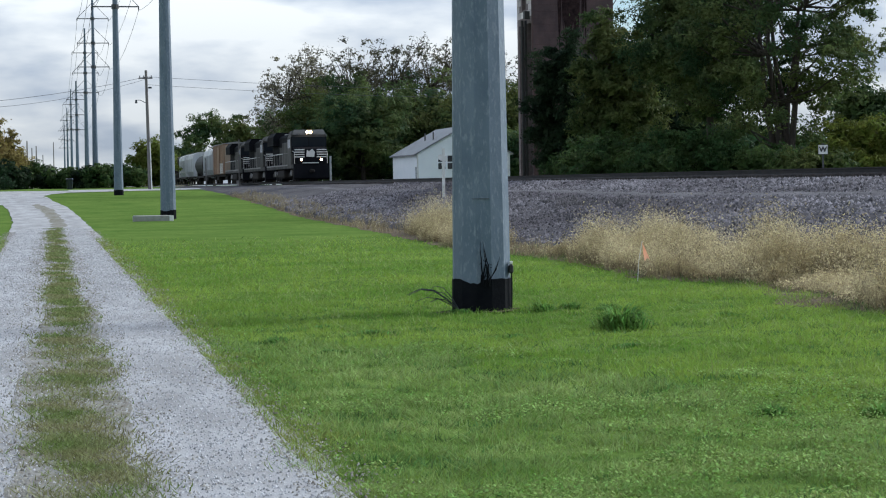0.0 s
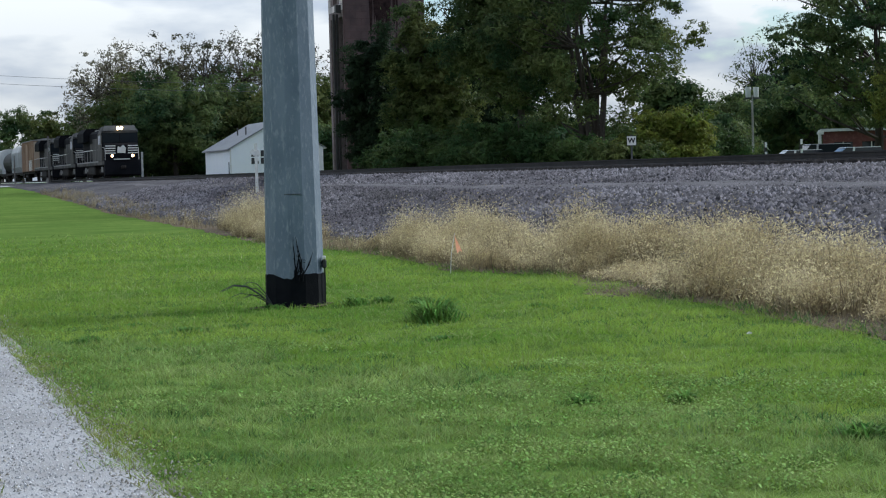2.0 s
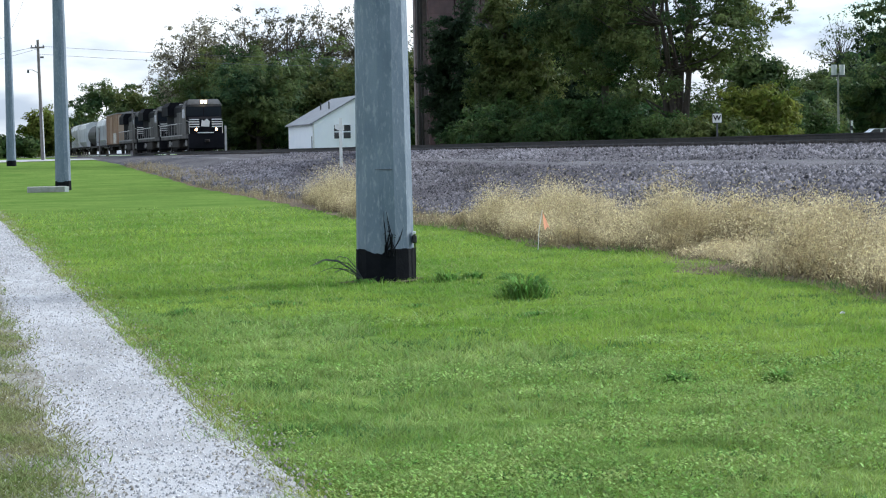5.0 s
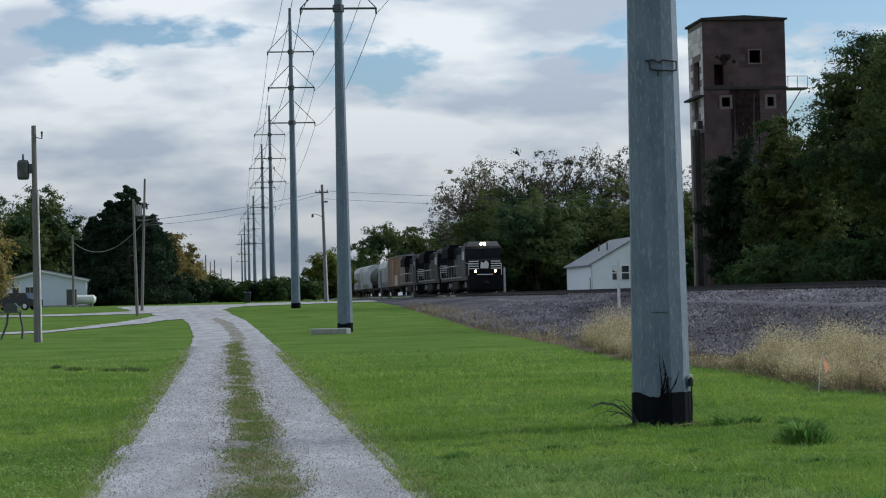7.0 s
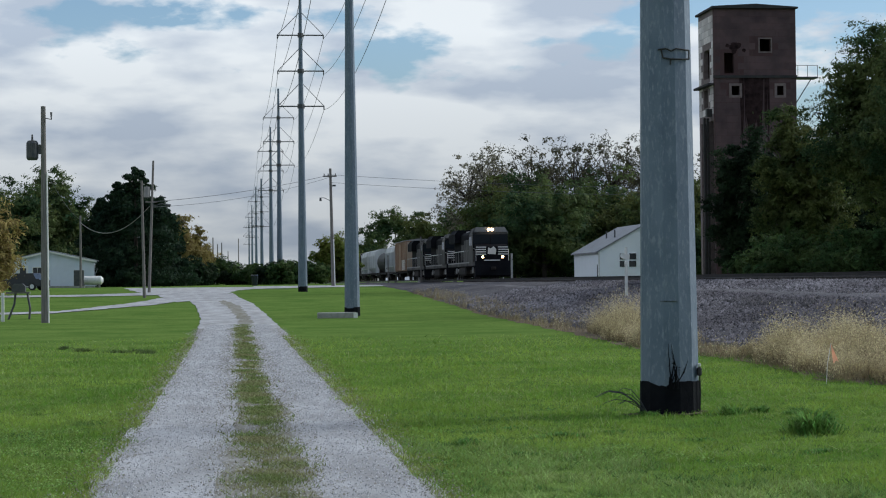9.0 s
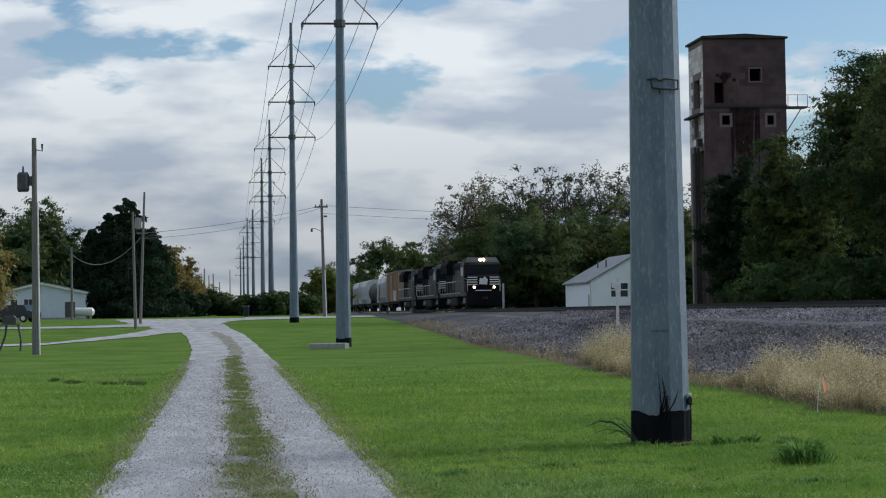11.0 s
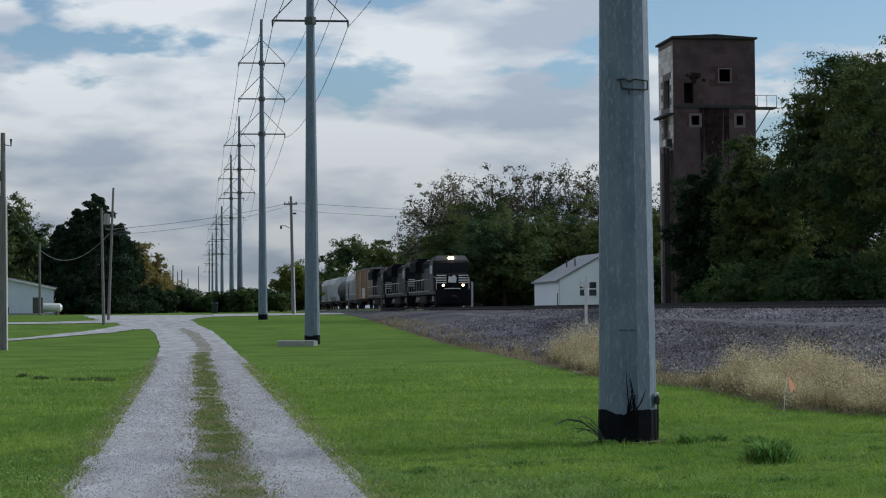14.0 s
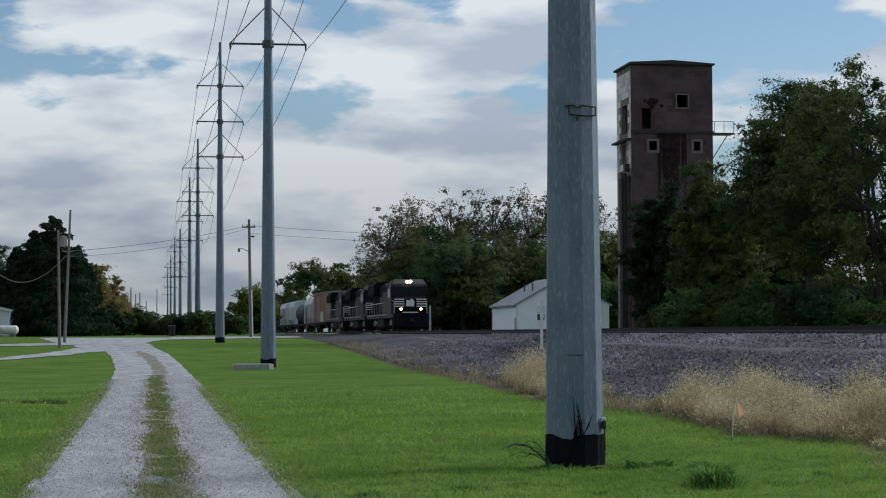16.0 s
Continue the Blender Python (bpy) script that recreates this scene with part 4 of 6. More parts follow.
def conifer(name, x, y, height, spread, label, leaf=M_NEEDLE, seed=1, leaves=12000, size=0.2, z=None, group="trees"):
    """A cone of drooping, ragged boughs round a straight trunk."""
    rng = np.random.default_rng(seed)
    z = ground_z(x, y) if z is None else z
    ob = thing(name, (x, y, z - 0.05), label, "tree", group)
    part("trunk", a_tube([(0, 0, 0), (0, 0, height * 0.95)], [height * 0.022, 0.03], 8), M_BARK, ob)
    n = 320
    h = rng.random(n) ** 1.35
    a = rng.uniform(0, math.tau, n)
    r = spread / 2 * (1 - h) ** 0.66 * rng.uniform(0.3, 1.05, n)
    pts = np.stack([r * np.cos(a), r * np.sin(a), height * (0.05 + 0.93 * h)], -1)
    v, f = leaf_cloud(rng, pts, (0.3 + 0.07 * spread * (1 - h)) * rng.uniform(0.7, 1.2, n), leaves, size, 0.6)
    part("crown", fast_mesh("crown", v, f), leaf, ob)
    return ob


def at(az, d):
    return math.sin(radians(az)) * d, math.cos(radians(az)) * d


GREEN = "dense dark green tree behind the railway"
# the wood behind the shed
for az, d, el, sp_, kind, seed in ((7.9, 215, 2.8, 7.5, M_LEAF, 21), (8.1, 205, 2.95, 10, M_LEAFOLIVE, 22), (9.3, 200, 3.05, 11, M_LEAF, 23), (10.5, 196, 2.85, 11, M_LEAF, 24),
                                   (11.8, 190, 2.7, 10, M_LEAFOLIVE, 25), (8.75, 190, 2.4, 7, M_LEAF, 26), (9.0, 184, 2.7, 9, M_LEAF, 27), (12.8, 180, 2.8, 8, M_LEAFOLIVE, 28)):
    x, y = at(az, d)
    tree("woodland_tree", x, y, d * math.tan(radians(el)) + 0.5, sp_, GREEN if kind is M_LEAF else "olive green autumn tree behind the railway", kind, seed, 13000, 0.2, 90, 1.35, 0.02)
for az, d, el, sp_, seed in ((6.8, 216, 3.55, 6.5, 31), (7.5, 214, 3.75, 6.5, 19), (8.8, 212, 3.9, 9, 32), (10.9, 206, 4.0, 9, 33), (9.9, 204, 4.15, 8, 34), (12.0, 204, 3.9, 9, 39), (12.9, 200, 3.6, 8, 40), (8.1, 216, 3.4, 7, 29)):
    x, y = at(az, d)
    tree("bare_tree", x, y, d * math.tan(radians(el)) + 0.5, sp_, "nearly bare tree with a few pale leaves", M_PALELEAF if seed in (31, 29, 19) else M_DULLLEAF, seed, 3800, 0.17, 130, 0.85, 0.3, limbs=90, girth=0.2, core=0)
for az, d, el, sp_, kind, seed in ((4.7, 390, 2.1, 14, M_LEAF, 35), (5.7, 315, 1.9, 9.5, M_LEAFOLIVE, 36), (3.0, 300, 1.3, 7, M_LEAFYELLOW, 37), (3.9, 450, 1.3, 13, M_LEAF, 38), (6.4, 290, 1.9, 9, M_LEAF, 30)):
    x, y = at(az, d)
    tree("far_tree", x, y, d * math.tan(radians(el)) + 0.3, sp_, "far roundish tree beside the line", kind, seed, 9000, 0.26, 70, 1.3, 0.1)

# trees round the tower and the whistle post
x, y = at(14.85, 118)
tree("cedar", x, y, 9.5, 4.0, "near-black ragged cedar before the tower", M_CEDAR, 41, 38000, 0.115, 110, 0.75, 0.0)
x, y = at(16.4, 112)
tree("shade_tree", x, y, 10.6, 5.0, "rounded olive green tree beside the tower", M_LEAFOLIVE, 42, 38000, 0.11, 150, 0.75, 0.05)
x, y = at(18.9, 98)
tree("shade_tree", x, y, 13.0, 7.2, "tall green tree by the track, its leaves mottled with turning and sunlit olive", M_LEAFTURN, 43, 52000, 0.105, 230, 0.85, 0.28, girth=0.26, lumpy=0.12)
x, y = at(21.0, 92)
tree("shade_tree", x, y, 13.0, 9.6, "broad green tree with several dark trunks", M_LEAFTURN, 44, 54000, 0.11, 230, 0.8, 0.2, trunks=5, limbs=60, hollow=0.5, girth=0.2, core=0, lumpy=0.15)
for az, d, h, w, kind, seed in ((15.4, 100, 2.6, 3.6, M_SHRUB, 51), (16.6, 96, 3.0, 5, M_SHRUB, 52), (18.4, 90, 3.2, 5.5, M_SHRUB, 53), (20.2, 88, 2.4, 5, M_SHRUB, 54), (21.8, 86, 1.9, 4, M_LEAFOLIVE, 55), (23.3, 92, 3.6, 4.5, M_LEAFYELLOW, 56), (24.6, 96, 2.4, 3.5, M_SHRUB, 57)):
    x, y = at(az, d)
    tree("shrub", x, y, h, w, "tangled green shrub along the track", kind, seed, 10000, 0.095, 80, 0.5, 0.0, trunks=1, limbs=8, girth=0.05, group="shrubs along the track")
for az, d, el, sp_, kind, seed in ((25.6, 165, 2.1, 8, M_LEAF, 61), (26.6, 170, 3.0, 6, M_CEDAR, 62), (24.2, 180, 1.9, 7, M_LEAF, 63)):
    x, y = at(az, d)
    tree("far_tree", x, y, d * math.tan(radians(el)) + 0.6, sp_, "dark tree in the distance beyond the track", kind, seed, 12000, 0.18, 80, 1.2, 0.05)
x, y = at(25.6, 175)
tree("bare_tree", x, y, 11.4, 4.5, "nearly bare tree with a few pale leaves", M_LEAFOLIVE, 64, 1000, 0.15, 70, 0.8, 0.4, limbs=55, girth=0.15)
for az, d, h, w, kind, seed, lo in ((29.0, 118, 13.0, 11.5, M_LEAF, 65, 0.24), (31.5, 112, 9.6, 8.6, M_LEAFOLIVE, 66, 0.24), (35.8, 115, 7.4, 9, M_LEAF, 67, 0.2)):
    x, y = at(az, d)
    tree("shade_tree", x, y, h, w, "large spreading tree with arching dark limbs", kind, seed, 32000, 0.125, 170, 0.9, lo, limbs=55, hollow=0.55, girth=0.3, core=0.04)
x, y = at(33.9, 126)
tree("bare_tree", x, y, 10.0, 7.0, "nearly bare tree with a few pale leaves", M_DULLLEAF, 69, 2600, 0.14, 110, 0.8, 0.3, limbs=80, girth=0.16, core=0)
x, y = at(30.4, 104)
tree("young_tree", x, y, 7.2, 4.6, "yellow-green young tree beyond the track", M_LEAFYELLOW, 68, 14000, 0.12, 110, 0.7, 0.08)
for az, d, h, w, seed in ((27.2, 150, 8, 12, 71), (30.5, 155, 8, 13, 72), (33.8, 150, 5.5, 12, 73)):
    x, y = at(az, d)
    tree("far_tree", x, y, h, w, "dark tree in the distance beyond the track", M_LEAF, seed, 10000, 0.2, 70, 1.3, 0.0)

for az, d, h, w, kind, seed in ((13.0, 170, 5.0, 8, M_LEAF, 74), (17.0, 135, 8.2, 6.5, M_LEAF, 75), (17.8, 132, 8.6, 7, M_CEDAR, 76), (19.9, 134, 4.4, 8, M_LEAF, 77), (21.8, 140, 3.6, 9, M_SHRUB, 78), (24.4, 138, 3.8, 5, M_LEAF, 79), (23.3, 120, 6.0, 3.2, M_LEAF, 80),
                                (28.6, 158, 4.6, 12, M_CEDAR, 171), (31.6, 160, 4.6, 13, M_LEAF, 172), (34.6, 158, 4.8, 12, M_CEDAR, 173),
                                (7.4, 232, 4.6, 12, M_CEDAR, 174), (9.2, 230, 5.0, 12, M_CEDAR, 175), (11.0, 228, 5.0, 12, M_CEDAR, 176), (12.6, 222, 5.0, 12, M_CEDAR, 177)):
    x, y = at(az, d)
    tree("thicket_tree", x, y, h, w, "dark leafy tree of the thicket behind the track", kind, seed, 11000, 0.2, 80, 1.2, 0.0)

# left of the drive
for az, d, el, sp_, kind, seed in ((-6.4, 215, 2.9, 9, M_LEAF, 81), (-5.2, 225, 3.3, 10, M_LEAF, 82), (-7.3, 150, 2.6, 6, M_LEAFGOLD, 83), (-8.3, 220, 3.2, 10, M_LEAF, 84), (-4.6, 230, 2.0, 6, M_LEAFOLIVE, 85)):
    x, y = at(az, d)
    tree("yard_tree", x, y, d * math.tan(radians(el)) + 0.2, sp_, "green tree behind the house" if kind is not M_LEAFGOLD else "golden autumn tree beside the house", kind, seed, 17000, 0.2, 100, 1.3, 0.0)
for az, d, el, sp_, seed in ((-2.75, 205, 3.4, 13.0, 91), (-3.7, 212, 2.5, 7.5, 92), (-2.0, 214, 2.35, 7.0, 93), (-2.75, 216, 2.95, 10.0, 94), (-3.25, 208, 2.95, 8.0, 98)):
    x, y = at(az, d)
    conifer("conifer", x, y, d * math.tan(radians(el)) + 0.2, sp_, "tall dark conifer with ragged boughs", M_NEEDLE, seed, 24000, 0.2)
for az, d, el, sp_, seed in ((-1.55, 226, 1.95, 3.8, 95), (-1.2, 230, 1.5, 3.6, 96), (-0.85, 238, 1.05, 3.2, 97)):
    x, y = at(az, d)
    tree("autumn_tree", x, y, d * math.tan(radians(el)) + 0.2, sp_, "golden autumn tree at the roadside", M_LEAFGOLD, seed, 8000, 0.18, 60, 0.9, 0.0)
for k in range(17):
    az = -2.9 + k * 0.33
    x, y = at(az, 218 + (k * 37 % 13))
    tree("hedge_shrub", x, y, 2.0 + 0.9 * ((k * 53 % 17) / 17), 3.4, "dark clipped-looking shrub of the far hedgerow", M_SHRUB if k % 3 else M_CEDAR, 100 + k, 2600, 0.17, 36, 0.6, 0.0, trunks=1, limbs=6, girth=0.05, group="far hedgerow")

# ---- the freight train ----
TRAIN_Y = 166.0


def wheelset(parent, y, name="wheel"):
    for s in (-1, 1):
        part(name, a_tube([(s * 0.70, y, 0.5), (s * 0.84, y, 0.5)], [0.5, 0.5], 14), M_TRUCK, parent)


def bogie(ob, y0, axles, half):
    b = part("bogie", a_box(-1.12, -0.9, y0 - half, y0 + half, 0.42, 0.8, 0.05), M_TRUCK, ob)
    part("side_frame", a_box(0.9, 1.12, y0 - half, y0 + half, 0.42, 0.8, 0.05), M_TRUCK, b)
    part("bolster", a_box(-0.9, 0.9, y0 - 0.3, y0 + 0.3, 0.45, 0.95), M_TRUCK, b)
    for k in range(axles):
        wheelset(b, y0 + (k - (axles - 1) / 2) * 1.75)
    return b


def locomotive(y, lit):
    ob = thing("locomotive", (TRACK_X, y, RAIL_Z), "black diesel locomotive with white nose stripes" + (" and lit lamps" if lit else " coupled behind the first"), "locomotive", "locomotives")
    part("underframe", a_box(-1.5, 1.5, 0.8, 21.6, 1.1, 1.45, 0.03), M_LOCOSIDE, ob)
    part("pilot", a_prism([(0.75, 0.16), (0.45, 0.16), (0.28, 0.3), (0.45, 1.5), (0.85, 1.5), (0.85, 0.3)], "x", -1.5, 1.5), M_LOCO, ob, "black snow plough")
    part("coupler", a_box(-0.18, 0.18, -0.25, 0.5, 0.75, 1.0, 0.04), M_TRUCK, ob)
    part("step_edge", a_box(-0.75, 0.6, 0.26, 0.43, 1.52, 1.6), M_PAINTWHITE, ob, "white platform edge")
    nose = part("nose", a_prism([(0.9, 1.45), (0.9, 2.72), (1.1, 2.85), (2.0, 2.95), (2.0, 1.45)], "x", -1.38, 1.38), M_LOCO, ob)
    for s in (-1, 1):
        for z in (2.08, 2.28, 2.48, 2.68):
            part("stripe", a_box(min(s * 0.52, s * 1.36), max(s * 0.52, s * 1.36), 0.88, 0.897, z - 0.045, z + 0.045), M_PAINTWHITE, nose, "white stripe")
    part("emblem", a_prism([(-0.38, 2.1), (0.3, 2.06), (0.36, 2.5), (0.12, 2.75), (-0.12, 2.55), (-0.32, 2.66)], "y", 0.875, 0.896), M_PAINTWHITE, nose, "plain white emblem")
    cab = part("cab", a_prism([(-1.52, 1.45), (1.52, 1.45), (1.52, 3.75), (1.2, 4.35), (-1.2, 4.35), (-1.52, 3.75)], "y", 2.0, 4.7), M_LOCOSIDE, ob)
    part("brow", a_prism([(-1.54, 3.98), (1.54, 3.98), (1.5, 3.8), (1.54, 3.8), (1.24, 4.4), (-1.24, 4.4), (-1.54, 3.8), (-1.5, 3.8)], "y", 1.92, 2.0), M_GREYDUST, cab, "pale grey cab brow")
    part("front_panel", a_box(-1.5, 1.5, 1.974, 1.999, 2.4, 3.79), M_LOCO, cab)
    for x0, x1 in ((-1.46, -0.04), (0.04, 1.46)):
        part("windscreen", a_box(x0, x1, 1.955, 1.972, 2.98, 3.76), M_GLASS, cab)
    for s in (-1, 1):
        part("side_window", a_box(s * 1.53 - 0.012, s * 1.53 + 0.012, 2.6, 3.3, 2.85, 3.6), M_GLASS, cab)
        part("side_window", a_box(s * 1.53 - 0.012, s * 1.53 + 0.012, 3.5, 4.2, 2.85, 3.6), M_GLASS, cab)
    part("number_board", a_box(-1.0, -0.4, 1.88, 1.918, 4.08, 4.28), M_GREYDUST, cab)
    part("number_board", a_box(0.4, 1.0, 1.88, 1.918, 4.08, 4.28), M_GREYDUST, cab)
    lamp = part("headlight", a_box(-0.3, 0.3, 1.84, 1.918, 4.05, 4.32, 0.03), M_LOCO, cab)
    for s in (-0.14, 0.14):
        part("lens", a_tube([(s, 1.80, 4.185), (s, 1.838, 4.185)], 0.13, 10), M_HEADLIGHT if lit else M_GREYDUST, lamp)
    for s in (-0.85, 0.85):
        d = part("ditch_light", a_box(s - 0.13, s + 0.13, 0.5, 0.7, 1.72, 1.96, 0.03), M_LOCO, ob)
        part("lens", a_tube([(s, 0.46, 1.84), (s, 0.498, 1.84)], 0.11, 12), M_DITCH if lit else M_GREYDUST, d)
    part("long_hood", a_prism([(-0.95, 1.45), (0.95, 1.45), (0.95, 3.95), (0.7, 4.2), (-0.7, 4.2), (-0.95, 3.95)], "y", 4.7, 21.0), M_LOCO, ob)
    part("radiator_wing", a_prism([(-1.5, 3.3), (1.5, 3.3), (1.5, 4.1), (1.2, 4.5), (-1.2, 4.5), (-1.5, 4.1)], "y", 15.6, 20.6), M_LOCO, ob)
    part("equipment_box", a_box(-1.5, -0.95, 4.7, 8.6, 1.46, 3.4, 0.04), M_LOCOSIDE, ob)
    part("exhaust", a_box(-0.5, 0.5, 10.6, 12.2, 4.2, 4.48, 0.05), M_TRUCK, ob)
    for y0 in (6.0, 9.0, 13.5):
        part("roof_hatch", a_box(-0.55, 0.55, y0, y0 + 1.2, 4.2, 4.33, 0.03), M_GREYDUST, ob)
    for k in range(8):
        part("hood_door", a_box(-0.975, -0.955, 8.8 + k * 0.82, 9.5 + k * 0.82, 1.7, 3.1), M_LOCOSIDE, ob)
    part("fuel_tank", a_box(-1.42, 1.42, 8.4, 13.4, 0.3, 1.08, 0.12), M_TRUCK, ob)
    for s in (-1.47, 1.47):
        part("handrail", a_tube([(s, 4.8, 2.45), (s, 21.4, 2.45)], 0.034, 5), M_PAINTWHITE, ob)
        part("walkway_edge", a_box(min(s, s * 1.035), max(s, s * 1.035), 4.8, 21.4, 1.36, 1.47), M_GREYDUST, ob, "pale dusty walkway edge")
        for k in range(9):
            part("stanchion", a_tube([(s, 4.8 + k * 2.07, 1.45), (s, 4.8 + k * 2.07, 2.45)], 0.02, 4), M_GREYDUST, ob)
        part("front_handrail", a_tube([(s * 0.95, 0.8, 1.5), (s * 0.95, 0.8, 2.5), (s, 2.0, 2.6)], 0.02, 4), M_PAINTWHITE, ob)
        part("air_tank", a_tube([(s * 0.8, 13.5, 0.75), (s * 0.8, 14.6, 0.75)], 0.2, 8), M_GREYDUST, ob)
    for y0 in (4.9, 17.2):
        bogie(ob, y0, 3, 2.5)
        part("journal_guard", a_box(-1.2, -1.13, y0 - 0.55, y0 + 0.55, 0.5, 1.0, 0.04), M_GREYDUST, ob, "pale dusty bogie cover")
    return ob


def freight_car(y, kind, paint, label, length=16.2):
    ob = thing({"box": "boxcar", "hop": "hopper_car", "tank": "tank_car"}[kind], (TRACK_X, y, RAIL_Z), label, "freight car", "freight cars")
    a, b = 0.5, length - 0.5
    part("sill", a_box(-1.3, 1.3, a, b, 0.85, 1.1), M_TRUCK, ob)
    for y0 in (2.3, length - 2.3):
        bogie(ob, y0, 2, 1.5)
    if kind == "box":
        part("body", a_box(-1.52, 1.52, a, b, 1.1, 4.65, 0.04), paint, ob)
        part("roof", a_prism([(-1.6, 4.62), (1.6, 4.62), (1.6, 4.7), (0, 4.9), (-1.6, 4.7)], "y", a - 0.1, b + 0.1), M_GREYDUST, ob)
        part("end_wall", a_box(-1.4, 1.4, a - 0.06, a, 1.15, 4.5), M_TAN, ob, "faded tan end wall")
        part("door", a_box(-1.58, -1.525, length / 2 - 1.6, length / 2 + 1.6, 1.15, 4.3), paint, ob)
        part("graffiti", a_box(-1.535, -1.523, 2.2, 6.0, 1.2, 2.4), M_PAINTWHITE, ob, "pale scrawled paint")
        for k in range(9):
            part("rung", a_box(-1.56, -1.525, a + 0.1, a + 0.6, 1.3 + k * 0.36, 1.34 + k * 0.36), M_GREYDUST, ob)
        for k in range(13):
            part("rib", a_box(-1.56, -1.52, a + 0.9 + k * 1.12, a + 1.0 + k * 1.12, 1.15, 4.6), paint, ob)
    elif kind == "hop":
        prof = [(-0.7, 0.75), (0.7, 0.75), (1.5, 1.75), (1.55, 3.6), (1.35, 4.25), (0.7, 4.5), (-0.7, 4.5), (-1.35, 4.25), (-1.55, 3.6), (-1.5, 1.75)]
        part("body", a_prism(prof, "y", a + 0.9, b - 0.9), paint, ob)
        part("roof_walk", a_box(-0.4, 0.4, a + 1, b - 1, 4.5, 4.62), M_GREYDUST, ob)
        for y0, y1 in ((a, a + 0.12), (b - 0.12, b)):
            part("end_frame", a_box(-1.5, 1.5, y0, y1, 1.1, 1.5), paint, ob)
            for s in (-1.45, 1.45):
                part("end_post", a_box(s - 0.06, s + 0.06, y0, y1, 1.5, 4.1), paint, ob)
        for k in range(11):
            part("rib", a_box(-1.6, -1.53, a + 1.2 + k * 1.25, a + 1.3 + k * 1.25, 1.8, 3.6), paint, ob)
    else:
        bm = bmesh.new()
        tube(bm, [(0, a + 0.5, 2.55), (0, a + 0.75, 2.55), (0, a + 1.1, 2.55), (0, b - 1.1, 2.55), (0, b - 0.75, 2.55), (0, b - 0.5, 2.55)], [0.7, 1.2, 1.48, 1.48, 1.2, 0.7], 20)
        shell = part("shell", bm, paint, ob)
        part("dome", a_tube([(0, length / 2, 3.95), (0, length / 2, 4.45)], 0.45, 12), paint, shell)
        part("platform", a_box(-0.8, 0.8, length / 2 - 1.0, length / 2 + 1.0, 4.0, 4.08), M_DARKSTEEL, ob)
        for s in (-0.8, 0.8):
            part("handrail", a_tube([(s, length / 2 - 1, 4.9), (s, length / 2 + 1, 4.9)], 0.02, 4), M_DARKSTEEL, ob)
        for y0 in (2.3, length - 2.3):
            part("saddle", a_box(-1.2, 1.2, y0 - 0.3, y0 + 0.3, 1.0, 1.6), M_TRUCK, ob)
    return ob


for k in range(3):
    locomotive(TRAIN_Y + k * 22.3, k == 0)
cy = TRAIN_Y + 3 * 22.3 + 0.3
CONSIST = [("box", M_BOXCAR, "faded brown boxcar with pale scrawls"), ("hop", M_SILVER, "silver covered hopper car"), ("tank", M_CARBLACK, "soiled black tank car"),
           ("hop", M_CARWHITE, "soiled white covered hopper car"), ("hop", M_CARWHITE, "soiled white covered hopper car"), ("hop", M_TRUCK, "dark grimy hopper car"), ("hop", M_TRUCK, "dark grimy hopper car"),
           ("tank", M_CARBLACK, "soiled black tank car"), ("tank", M_SILVER, "pale grey tank car"), ("tank", M_CARBLACK, "soiled black tank car"), ("tank", M_SILVER, "pale grey tank car"),
           ("tank", M_CARBLACK, "soiled black tank car"), ("tank", M_SILVER, "pale grey tank car"), ("tank", M_SILVER, "pale grey tank car"), ("tank", M_CARBLACK, "soiled black tank car"), ("tank", M_SILVER, "pale grey tank car")]
for kind, paint, label in CONSIST:
    freight_car(cy, kind, paint, label)
    cy += 16.6

# ---- signs and posts along the track ----


def letter_w(size, depth=0.004):
    """The letter W as a flat mesh, from the built-in font."""
    cu = bpy.data.curves.new("letter", "FONT")
    cu.body, cu.size, cu.align_x, cu.align_y, cu.extrude, cu.offset = "W", size, "CENTER", "CENTER", depth, size * 0.035
    ob = bpy.data.objects.new("letter", cu)
    scene.collection.objects.link(ob)
    bpy.context.view_layer.update()
    me = bpy.data.meshes.new_from_object(ob.evaluated_get(bpy.context.evaluated_depsgraph_get()))
    bpy.data.objects.remove(ob)
    return me


def post_sign(name, x, y, z, height, label, plates, post=0.035, mat=M_PAINTWHITE, category="sign", face=0.0):
    ob = thing(name, (x, y, z), label, category, "trackside signs", turn=face)
    part("post", a_box(-post, post, -post, post, 0, height), mat, ob)
    for k, (w, h, zc, m) in enumerate(plates):
        part("plate", a_box(-w / 2, w / 2, -post - 0.02, -post - 0.002, zc - h / 2, zc + h / 2, 0.004), m, ob)
    return ob


gz_ = ground_z(25.2, 61.0)
ws = post_sign("whistle_sign", 25.0, 61.5, gz_ + 0.10, 1.61, "square white whistle sign with a black W", [(0.30, 0.30, 1.41, M_PAINTWHITE)], 0.03, M_DARKSTEEL, face=-22)
part("letter", letter_w(0.235), M_SIGNBLACK, ws, "black letter", at=pose(0, -0.058, 1.41, 90, 0, 0))
part("border", a_box(-0.162, 0.162, -0.048, -0.034, 1.248, 1.572), M_SIGNBLACK, ws, "thin black border")
bz = float(bank_z(15.3, 76.5))
ms = post_sign("marker_post", 15.3, 76.5, bz, 2.0, "white trackside marker post with small white plates", [(0.26, 0.2, 1.62, M_PAINTWHITE), (0.16, 0.12, 1.38, M_PAINTWHITE)], 0.05)
part("disc", a_tube([(-0.14, -0.09, 1.66), (-0.14, -0.06, 1.66)], 0.11, 12), M_PAINTWHITE, ms)
x, y = at(8.04, 181)
